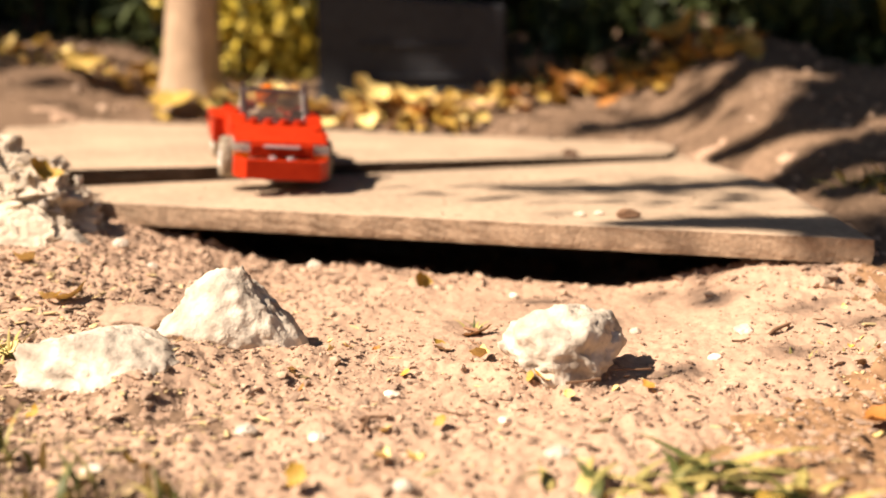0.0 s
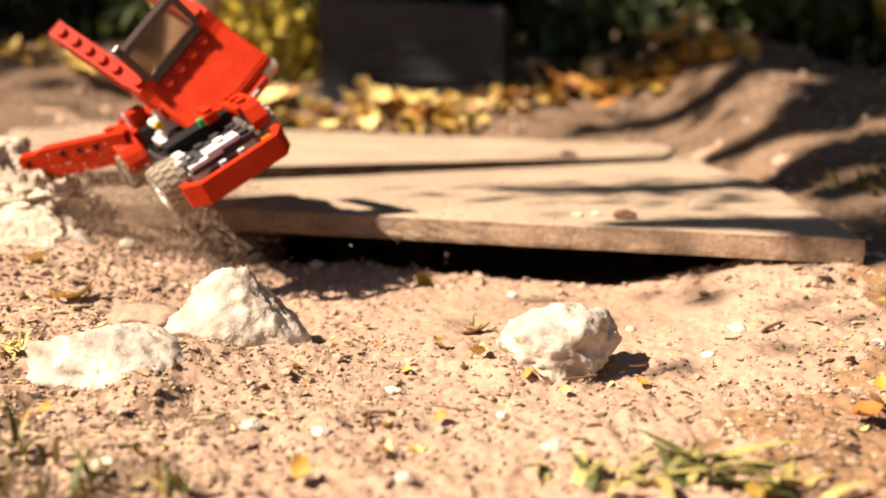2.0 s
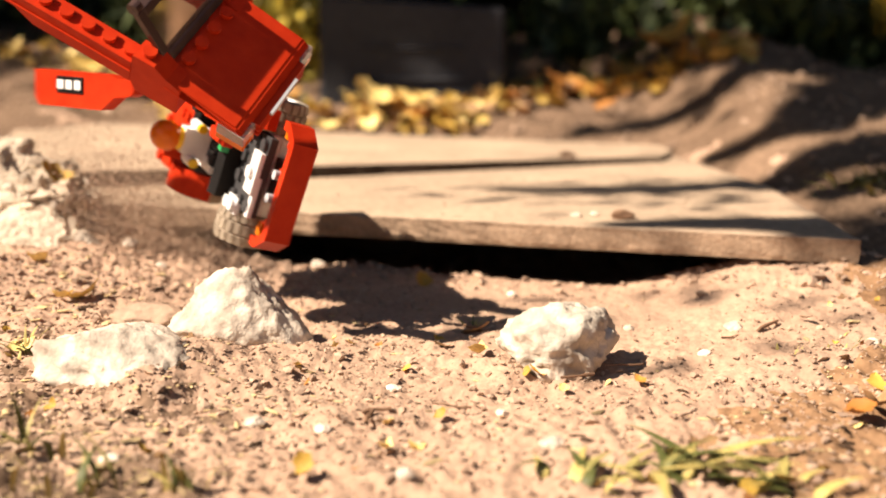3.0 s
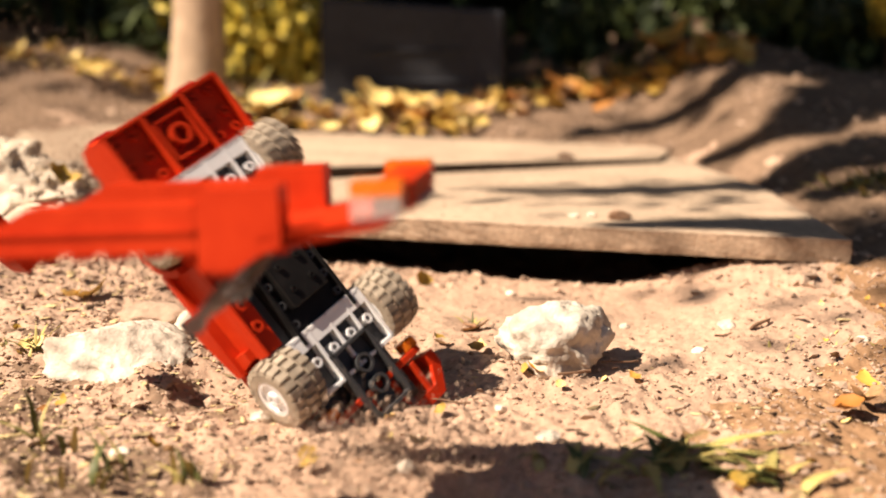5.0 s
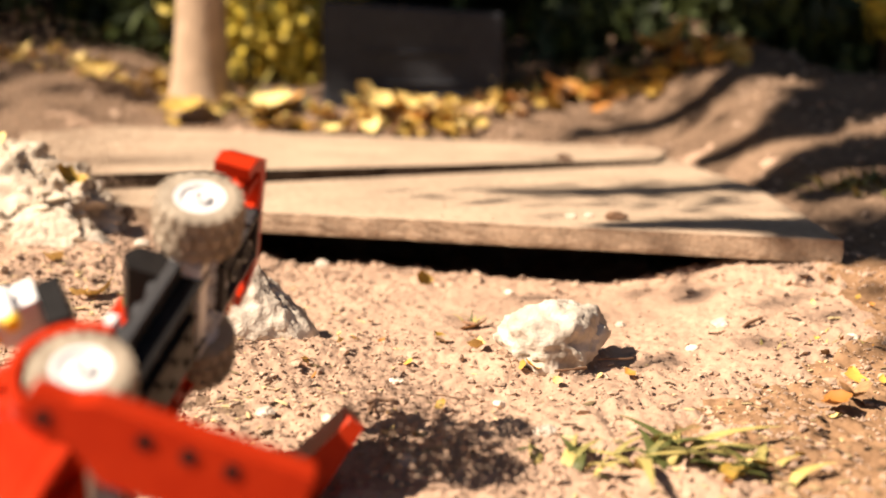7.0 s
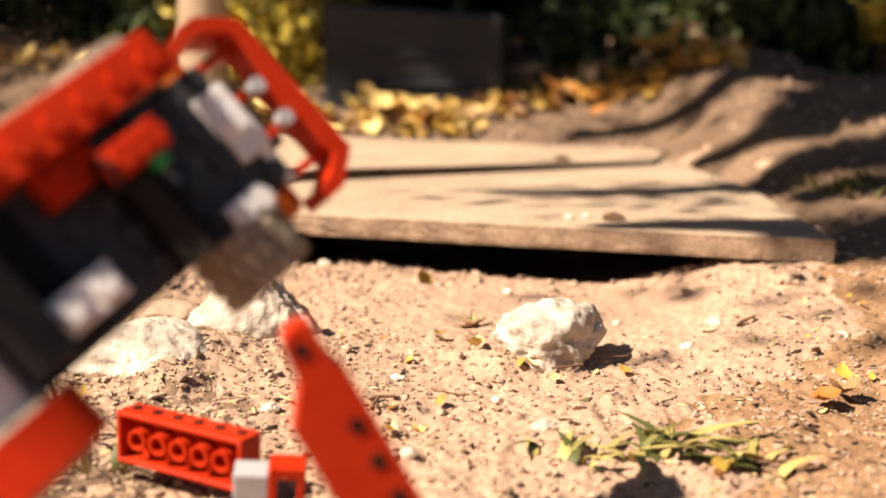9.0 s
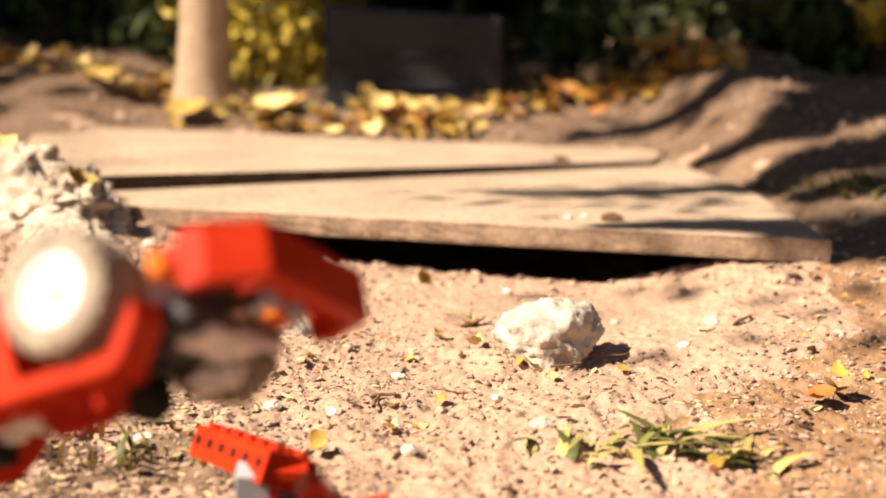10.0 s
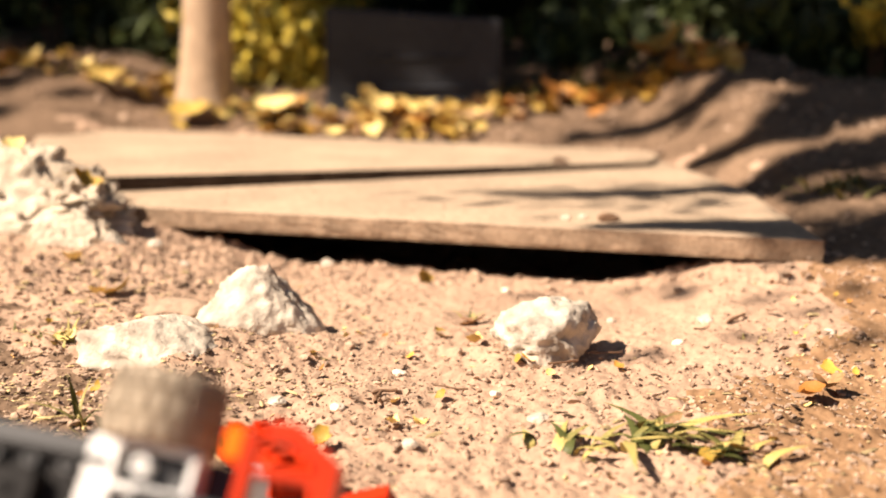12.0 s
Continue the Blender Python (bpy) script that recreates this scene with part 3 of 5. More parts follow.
def leaf_drift():
    """The many leaves that lie heaped in the drift, too many to count."""
    rs = np.random.default_rng(91)
    bm = bmesh.new()
    for _ in range(1100):
        u = rs.uniform(0, len(DRIFT) - 1.001)
        a, c = DRIFT[int(u)], DRIFT[int(u) + 1]
        f = u - int(u)
        x, y = a[0] + (c[0] - a[0]) * f + rs.normal(0, 0.014), a[1] + (c[1] - a[1]) * f + rs.normal(0, 0.022)
        if y < board_back(x) + 0.012 or noise.noise(Vector((x * 22, y * 22, 3.3))) < 0.02:
            continue
        l = rs.uniform(0.006, 0.016)
        e = Euler((rs.normal(0, 0.5), rs.normal(0, 0.5), rs.uniform(0, 6.28))).to_matrix()
        p = Vector((x, y, float(ground_height(x, y, False)) + rs.uniform(0.002, 0.008)))
        vs = [bm.verts.new(p + e @ Vector(v) * l) for v in ((-1, 0, 0.25), (-0.3, 0.55, 0.15), (0.4, 0.45, 0.12), (1, 0, 0.3), (0.4, -0.45, 0.12), (-0.3, -0.55, 0.15), (0, 0, 0))]
        k = int(rs.choice(3, p=(0.4, 0.5, 0.1) if x > 0.05 else (0.55, 0.15, 0.30)))
        for i in range(6):
            bm.faces.new((vs[i], vs[6], vs[(i + 1) % 6])).material_index = k
    me = bpy.data.meshes.new("leaf_drift")
    bm.to_mesh(me)
    bm.free()
    for m in (YLEAF, OLEAF, BLEAF):
        me.materials.append(m)
    tagged(new("leaf_drift", me), "heaped yellow and orange fallen leaves along the bank", "leaves", kind="stuff")


leaf_drift()


def blade_bm(bm, base, h, lean, turn, width):
    n = 6
    prev = None
    d = Vector((math.cos(turn), math.sin(turn), 0))
    sd = Vector((-d.y, d.x, 0))
    for i in range(n + 1):
        u = i / n
        c = Vector(base) + d * lean * h * u * u + Vector((0, 0, h * (u - 0.35 * lean * u * u)))
        w = width * (1 - u) ** 0.7 * (0.6 + 0.9 * min(1, u * 3))
        a, b, m = bm.verts.new(c + sd * w), bm.verts.new(c - sd * w), bm.verts.new(c - d * w * 0.35)
        if prev:
            bm.faces.new((prev[0], a, m, prev[2]))
            bm.faces.new((prev[2], m, b, prev[1]))
        prev = (a, b, m)


def tuft(x, y, n, h, seed, spread, width=0.0008, label="tuft of green and yellowing grass", lean=(0.2, 1.2), material=None):
    rs = random.Random(seed)
    bm = bmesh.new()
    for _ in range(n):
        px, py = x + rs.gauss(0, spread), y + rs.gauss(0, spread * 0.6)
        blade_bm(bm, (px, py, float(ground_height(px, py, False)) - 0.001), h * rs.uniform(0.5, 1.15), rs.uniform(*lean), rs.uniform(0, 6.28), width * rs.uniform(0.7, 1.4))
    thing("grass_tuft", bm, material or GRASS, label, "grass", "tufts of grass", smooth=True)


tuft(-0.093, 0.293, 14, 0.016, 1, 0.006)
tuft(-0.111, 0.315, 9, 0.022, 2, 0.003)
tuft(-0.066, 0.293, 8, 0.014, 3, 0.003)
tuft(-0.15, 0.40, 22, 0.012, 4, 0.009)
tuft(0.062, 0.302, 16, 0.018, 5, 0.006, 0.0016, "clump of broad-leaved weed and grass", (0.9, 1.8))
tuft(0.038, 0.300, 14, 0.010, 6, 0.007, 0.0013, "low weed with broad leaves", (0.9, 1.8))
tuft(0.085, 0.296, 12, 0.012, 7, 0.007, 0.0016, "low weed with broad leaves", (1.0, 1.9))
tuft(0.140, 0.40, 18, 0.007, 8, 0.012, 0.0005, "sparse dry grass in the soil")
tuft(0.012, 0.449, 6, 0.009, 9, 0.0012, 0.0006, "short dry sprig of grass")
tuft(0.225, 0.62, 60, 0.014, 10, 0.012, 0.0012, "green grass at the board's end", (0.5, 1.6))
tuft(0.045, 1.0, 14, 0.03, 11, 0.012, 0.0014, "green weeds on the bank")
tuft(0.14, 1.03, 18, 0.05, 12, 0.016, 0.002, "green weeds on the bank")
tuft(-0.17, 0.995, 20, 0.03, 13, 0.015, 0.002, "green weeds at the trunk's foot")


def twig(points, r, label="dry brown twig on the soil"):
    cu = bpy.data.curves.new("twig", 'CURVE')
    cu.dimensions = '3D'
    cu.bevel_depth = r
    cu.bevel_resolution = 1
    sp = cu.splines.new('POLY')
    sp.points.add(len(points) - 1)
    for p, q in zip(sp.points, points):
        p.co = (*q, 1)
        p.radius = 0.6 + 0.4 * abs(math.sin(q[0] * 900))
    cu.materials.append(TWIG)
    ob = new("twig_curve", cu)
    me = bpy.data.meshes.new_from_object(ob.evaluated_get(bpy.context.evaluated_depsgraph_get()))
    bpy.data.objects.remove(ob)
    tagged(new("twig", me), label, "twig", "twigs")


rt = random.Random(4)
for x, y, l, a in ((0.012, 0.444, 0.012, -55), (0.012, 0.425, 0.010, -60), (0.062, 0.395, 0.014, 5), (0.045, 0.383, 0.012, 20), (-0.022, 0.343, 0.010, 80), (0.003, 0.352, 0.012, -12), (0.108, 0.425, 0.012, 20), (0.095, 0.292, 0.016, 8), (-0.02, 0.348, 0.008, 10), (0.12, 0.43, 0.014, 40), (-0.09, 0.3, 0.012, 70)):
    pts = []
    for k in range(5):
        u = (k / 4 - 0.5) * l
        px, py = x + u * math.cos(radians(a)) + rt.uniform(-1, 1) * 0.0005, y + u * math.sin(radians(a)) + rt.uniform(-1, 1) * 0.0005
        pts.append((px, py, float(ground_height(px, py, False)) + 0.0016 + rt.uniform(0, 0.001)))
    twig(pts, rt.uniform(0.0004, 0.0008))


# ---- trunk, block, shrubs behind ----
def tube(path, radii, seg=28, rough=0.05):
    bm = bmesh.new()
    rows = []
    for (p, r) in zip(path, radii):
        row = []
        for i in range(seg):
            a = 2 * math.pi * i / seg
            k = 1 + rough * noise.fractal(Vector((math.cos(a) * 1.5, math.sin(a) * 1.5, p[2] * 18)), 1, 2, 4)
            row.append(bm.verts.new((p[0] + r * k * math.cos(a), p[1] + r * k * math.sin(a), p[2])))
        rows.append(row)
    for a, b in zip(rows, rows[1:]):
        for i in range(seg):
            bm.faces.new((a[i], a[(i + 1) % seg], b[(i + 1) % seg], b[i]))
    bm.faces.new(rows[-1])
    bmesh.ops.recalc_face_normals(bm, faces=bm.faces)
    return bm


def leaf_cloud(bm, centre, size, n, leaf_size, seed, clumps=14):
    """Small leaves in clumps within an uneven outline."""
    rs = np.random.default_rng(seed)
    cl = [(Vector(centre) + Vector([s * v for s, v in zip(size, rs.uniform(-0.8, 0.8, 3))]), rs.uniform(0.18, 0.42)) for _ in range(clumps)]
    for _ in range(n):
        c, r = cl[rs.integers(clumps)]
        p = c + Vector([s * r * v for s, v in zip(size, rs.standard_normal(3))])
        e = Euler(rs.uniform(0, 6.28, 3)).to_matrix()
        l = leaf_size * rs.uniform(0.6, 1.3)
        q = [bm.verts.new(p + e @ Vector(v)) for v in ((-l, 0, 0), (-l * 0.1, l * 0.45, l * 0.1), (l, 0, 0.1 * l), (-l * 0.1, -l * 0.45, l * 0.1))]
        bm.faces.new(q)


def tree():
    h = holder("tree", "young tree with a pale smooth trunk and autumn leaves above", "tree")
    zs = [0.0, 0.02, 0.05, 0.10, 0.2, 0.4, 0.7, 1.1, 1.5]
    rs = [0.042, 0.031, 0.0245, 0.0215, 0.0205, 0.0195, 0.018, 0.015, 0.009]
    bm = tube([(-0.214 + 0.03 * z, 1.02 + 0.01 * z, z) for z in zs], rs)
    part("trunk", bm, BARK, h, smooth=True)
    bm = bmesh.new()
    leaf_cloud(bm, (-0.25, 1.3, 1.55), (0.75, 0.5, 0.4), 3200, 0.035, 3, 24)
    # extra leaves out of view, added to block the sky above the background
    leaf_cloud(bm, (0.25, 1.55, 1.25), (1.2, 0.42, 0.3), 8000, 0.05, 4, 40)
    part("crown", bm, FOLIAGE, h, "dark leafy crown, widened out of view to cut sky light")


tree()
bm = tube([(-0.196, 1.28, 0.02), (-0.198, 1.28, 0.08), (-0.196, 1.29, 0.3), (-0.19, 1.30, 0.6)], [0.010, 0.007, 0.006, 0.005])
thing("stem", bm, DARK_BARK, "thin reddish-brown stem of a shrub", "stem", smooth=True)


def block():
    h = holder("concrete_block", "weathered concrete block, its shade put into a dark grey colour", "block")
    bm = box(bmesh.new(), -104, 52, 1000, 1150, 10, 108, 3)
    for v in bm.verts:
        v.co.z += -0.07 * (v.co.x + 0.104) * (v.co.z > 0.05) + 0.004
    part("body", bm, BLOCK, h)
    bm = bmesh.new()
    for z in (40, 66):
        box(bm, -70, 20, 997.5, 1001, z, z + 3, 0.8)
    part("ledge", bm, BLOCK, h)


block()


def shrub(name, centre, size, n, ls, seed, material, label, clumps=14):
    h = holder(name, label, "shrub", "shrubs behind the bank")
    bm = bmesh.new()
    leaf_cloud(bm, centre, size, n, ls, seed, clumps)
    part("leaves", bm, material, h)
    rs = random.Random(seed)
    for _ in range(4):
        x, y = centre[0] + rs.uniform(-0.4, 0.4) * size[0], centre[1] + rs.uniform(-0.4, 0.4) * size[1]
        z0 = float(ground_height(x, y, False)) - 0.01
        part("stem", cyl(bmesh.new(), (x * 1000, y * 1000, (z0 + centre[2]) * 500), 3, max(10, (centre[2] - z0) * 1000), "z", 6, 1.5), DARK_BARK, h)


shrub("shrub", (-0.172, 1.22, 0.075), (0.075, 0.05, 0.052), 4800, 0.0075, 21, AUTUMN, "yellow-green autumn shrub in sunlight", 26)
shrub("shrub", (-0.30, 1.30, 0.13), (0.09, 0.08, 0.10), 420, 0.016, 22, FOLIAGE, "green shrub beside the trunk")
shrub("shrub", (-0.46, 1.35, 0.12), (0.14, 0.1, 0.10), 500, 0.016, 23, FOLIAGE, "dark green shrub in the shade")
shrub("shrub", (0.15, 1.15, 0.085), (0.06, 0.03, 0.03), 420, 0.011, 24, FOLIAGE, "sprig of green weeds in the shade")
shrub("shrub", (0.372, 0.95, 0.100), (0.026, 0.02, 0.014), 170, 0.010, 25, AUTUMN, "sprig of yellow leaves")
for k, (x, y, z) in enumerate(((0.275, 1.10, 0.10), (0.33, 1.05, 0.092), (0.40, 1.0, 0.09), (0.48, 0.98, 0.09), (0.57, 0.96, 0.09))):
    shrub("shrub", (x, y, z), (0.07, 0.05, 0.055), 1000, 0.013, 51 + k, FOLIAGE, "dark low shrub in the shade on the bank", 16)
shrub("shrub", (0.30, 1.5, 0.2), (0.35, 0.12, 0.14), 900, 0.02, 26, FOLIAGE, "dark shrub in deep shade", 20)


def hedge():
    """A hedge that closes the place, added to cut low sky light; its dark colour holds the shade."""
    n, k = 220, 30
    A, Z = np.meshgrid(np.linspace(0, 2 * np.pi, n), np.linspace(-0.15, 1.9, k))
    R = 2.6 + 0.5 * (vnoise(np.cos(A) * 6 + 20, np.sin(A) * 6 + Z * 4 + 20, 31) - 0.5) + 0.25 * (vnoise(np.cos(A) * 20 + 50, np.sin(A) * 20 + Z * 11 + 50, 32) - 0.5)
    # kept low behind the camera, so that sky light reaches the front
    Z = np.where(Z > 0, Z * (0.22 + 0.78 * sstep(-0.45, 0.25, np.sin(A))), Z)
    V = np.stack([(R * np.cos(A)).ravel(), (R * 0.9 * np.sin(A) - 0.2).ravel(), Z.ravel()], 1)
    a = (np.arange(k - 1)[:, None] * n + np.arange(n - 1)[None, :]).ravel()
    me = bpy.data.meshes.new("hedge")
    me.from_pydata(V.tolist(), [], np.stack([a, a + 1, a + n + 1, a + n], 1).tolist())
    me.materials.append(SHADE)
    tagged(new("backdrop", me), "hedge added all round to cut sky light, shade in its dark colour", "backdrop", kind="structure")


hedge()


# ---- an unseen tree added overhead, its boughs placed to shade the bank ----
def up_sun(p, k):
    return Vector(p) - SUN_TO * k


def limb_bm(bm, pts, r0, r1, seg=8):
    rows = []
    for i, p in enumerate(pts):
        d = (Vector(pts[min(i + 1, len(pts) - 1)]) - Vector(pts[max(i - 1, 0)])).normalized()
        u = d.cross(Vector((0.3, 0.2, 1))).normalized()
        w = d.cross(u)
        r = r0 + (r1 - r0) * i / (len(pts) - 1)
        rows.append([bm.verts.new(Vector(p) + (u * math.cos(6.2832 * k / seg) + w * math.sin(6.2832 * k / seg)) * r * (1 + 0.2 * noise.noise(Vector(p) * 30))) for k in range(seg)])
    for a, b in zip(rows, rows[1:]):
        for i in range(seg):
            bm.faces.new((a[i], a[(i + 1) % seg], b[(i + 1) % seg], b[i]))
    return bm


def bough_tree():
    h = holder("shade_tree", "unseen tree added so that its boughs shade the bank", "tree")
    base = Vector((-1.2, 2.3, -0.05))
    crown = up_sun((0.5, 0.8, 0.05), 2.3)
    part("trunk", limb_bm(bmesh.new(), [base, base.lerp(crown, 0.35) + Vector((-0.06, 0, 0)), base.lerp(crown, 0.7), crown], 0.09, 0.05, 12), DARK_BARK, h)
    lines = [([(0.03, 0.636, 0), (0.11, 0.641, 0), (0.19, 0.66, 0)], 1.25, 0.007, 0.017),
             ([(0.075, 0.527, 0), (0.137, 0.530, 0), (0.175, 0.520, 0), (0.25, 0.50, -0.005)], 1.2, 0.008, 0.036),
             ([(0.10, 0.885, 0.002), (0.168, 0.905, 0.018), (0.207, 0.893, 0.039), (0.255, 0.925, 0.056)], 1.45, 0.008, 0.022),
             ([(0.170, 0.782, 0.0), (0.202, 0.757, 0.014), (0.235, 0.755, 0.026), (0.279, 0.803, 0.035), (0.345, 0.885, 0.05), (0.45, 1.0, 0.06)], 1.5, 0.009, 0.060),
             ([(0.19, 0.615, 0), (0.28, 0.622, 0.008), (0.4, 0.66, 0.02)], 1.3, 0.010, 0.030)]
    for pts, k, r0, r1 in lines:
        fine = []
        for a, b in zip(pts, pts[1:]):
            fine += [Vector(a).lerp(Vector(b), u / 4) for u in range(4)]
        fine.append(Vector(pts[-1]))
        path = [up_sun(p, k) + Vector((0, 0, 0.01 * noise.noise(p * 40))) for p in fine]
        bough = part("bough", limb_bm(bmesh.new(), path, r0, r1), DARK_BARK, h)
        part("limb", limb_bm(bmesh.new(), [path[-1], path[-1] - SUN_TO * 0.35, crown], r1, 0.035), DARK_BARK, h)
        bm = bmesh.new()
        rs = np.random.default_rng(int(r1 * 1e4))
        for _ in range(90):
            p = path[rs.integers(len(path))] + Vector(rs.standard_normal(3)) * r1 * 1.3
            e = Euler(rs.uniform(0, 6.28, 3)).to_matrix()
            l = 0.012
            bm.faces.new([bm.verts.new(p + e @ Vector(v)) for v in ((-l, 0, 0), (0, l * 0.5, 0), (l, 0, 0), (0, -l * 0.5, 0))])
        part("leaves", bm, FOLIAGE, bough)
    rs = np.random.default_rng(77)
    # leaf patches set up-sun of each stretch that is to be shaded
    for (x0, x1, y0, y1), n in (((-0.11, 0.09, 1.10, 2.1), 900), ((0.09, 1.3, 1.17, 2.1), 4200), ((0.30, 0.9, 0.855, 0.97), 900), ((0.315, 0.6, 0.86, 1.0), 900), ((0.115, 0.28, 0.49, 0.60), 17), ((0.17, 0.5, 0.60, 0.72), 45), ((-0.12, 0.08, 1.0, 1.12), 420), ((-1.1, -0.11, 1.50, 2.2), 3000), ((0.30, 1.1, 0.94, 1.17), 2400), ((-0.62, -0.30, 0.92, 1.12), 40), ((-1.1, -0.33, 1.16, 1.5), 1100)):
        bm = bmesh.new()
        for _ in range(n):
            x, y = rs.uniform(x0, x1), rs.uniform(y0, y1)
            if noise.noise(Vector((x * 9, y * 9, 0.4))) < -0.42 or math.hypot(x - 0.37, y - 0.95) < 0.06:
                continue
            p = up_sun((x, y, 0.08), 1.5 + rs.uniform(-0.08, 0.08)) + Vector(rs.standard_normal(3)) * 0.008
            e = Euler(rs.uniform(0, 6.28, 3)).to_matrix()
            l = 0.034 * rs.uniform(0.7, 1.3)
            bm.faces.new([bm.verts.new(p + e @ Vector(v)) for v in ((-l, 0, 0), (-l * 0.1, l * 0.5, l * 0.1), (l, 0, 0.1 * l), (-l * 0.1, -l * 0.5, l * 0.1))])
        part("crown", bm, FOLIAGE, h, "patch of leaves placed up-sun to cast shade")


bough_tree()


# ---- the toy car, in its own space: x forwards, y to its left, z up, origin between the axles at axle height (mm) ----
def build_wheel(parent, x, y):
    w = holder("wheel", "", "")
    w.parent = parent
    w.matrix_basis = pose(x * 0.001, y * 0.001, 0)
    side = 1 if y > 0 else -1
    # carcass
    bm = bmesh.new()
    prof = [(-6.5, 6.2), (-6.5, 8.8), (-5.6, 10.0), (5.6, 10.0), (6.5, 8.8), (6.5, 6.2)]
    seg = 40
    rows = [[bm.verts.new(Vector((r * math.cos(2 * math.pi * i / seg), yy, r * math.sin(2 * math.pi * i / seg))) * 0.001) for yy, r in prof] for i in range(seg)]
    for i in range(seg):
        for k in range(len(prof)):
            k2 = (k + 1) % len(prof)
            bm.faces.new((rows[i][k], rows[(i + 1) % seg][k], rows[(i + 1) % seg][k2], rows[i][k2]))
    # tread lugs in three staggered rows
    for row, (y0, y1) in enumerate(((-6.6, -2.5), (-2.2, 2.2), (2.5, 6.6))):
        for i in range(20):
            a0 = 2 * math.pi * (i + (0.5 if row == 1 else 0)) / 20
            vs = []
            for rr, sh in ((9.6, 0.0), (11.1, 0.012)):
                for da in (0.04 + sh, 2 * math.pi / 20 - 0.055 - sh):
                    for yy in (y0 + 0.35 * (rr > 10), y1 - 0.35 * (rr > 10)):
                        rz = rr - (0.7 if abs(yy) > 6 else 0)
                        vs.append(bm.verts.new(Vector((rz * math.cos(a0 + da), yy, rz * math.sin(a0 + da))) * 0.001))
            a, b, c, d, e, f, g, h = vs
            for q in ((e, f, h, g), (a, e, g, c), (b, d, h, f), (a, b, f, e), (c, g, h, d)):
                bm.faces.new(q)
    bmesh.ops.recalc_face_normals(bm, faces=bm.faces)
    part("tyre", bm, TYRE, w, "dusty rubber tyre with staggered block tread")
    bm = bmesh.new()
    ring(bm, (0, 0, 0), 4.9, 6.6, 12.6, "y", 32)
    cyl(bm, (0, side * 4.4, 0), 5.2, 2.0, "y", 32, 5.0)
    ring(bm, (0, side * 6.0, 0), 1.2, 2.2, 1.6, "y", 16)
    cyl(bm, (0, -side * 5, 0), 2.4, 4.5, "y", 12)
    part("rim", bm, WHITE, w, "white plastic wheel rim")
    return w


def build_axle(parent, x):
    a = part("axle_block", box(bmesh.new(), x - 10, x + 10, -16, 16, -1, 3), WHITE, parent, "white plastic axle block")
    bm = bmesh.new()
    for y in (-16, -8.6, -0.6, 7.4, 14.8):
        box(bm, x - 10, x + 10, y, y + 1.2, -5, -1, 0.1)
    for xx in (x - 10, x + 8.8):
        box(bm, xx, xx + 1.2, -16, 16, -5, -1, 0.1)
    for y in (-12, -4, 4, 12):
        ring(bm, (x + 0, y, -3.0), 0.9, 1.7, 4, "z", 12)
    box(bm, x - 9.9, x - 4.6, -15.5, 15.5, -4.9, -1, 0.1)
    part("web", bm, WHITE, a)
    # dark grey pocket ceilings paint in the shade inside the white block
    bm = bmesh.new()
    for y in (-12, -4, 4, 12):
        box(bm, x - 4.4, x + 8.6, y - 3.2, y + 3.2, -1.6, -0.95, 0)
    part("pocket", bm, DGREY, a, "recesses under the axle, their shade painted dark grey")
    for s in (-1, 1):
        part("axle_pin", cyl(bmesh.new(), (x, s * 18.5, 0), 2.0, 6, "y", 12), LGREY, a)
    return a


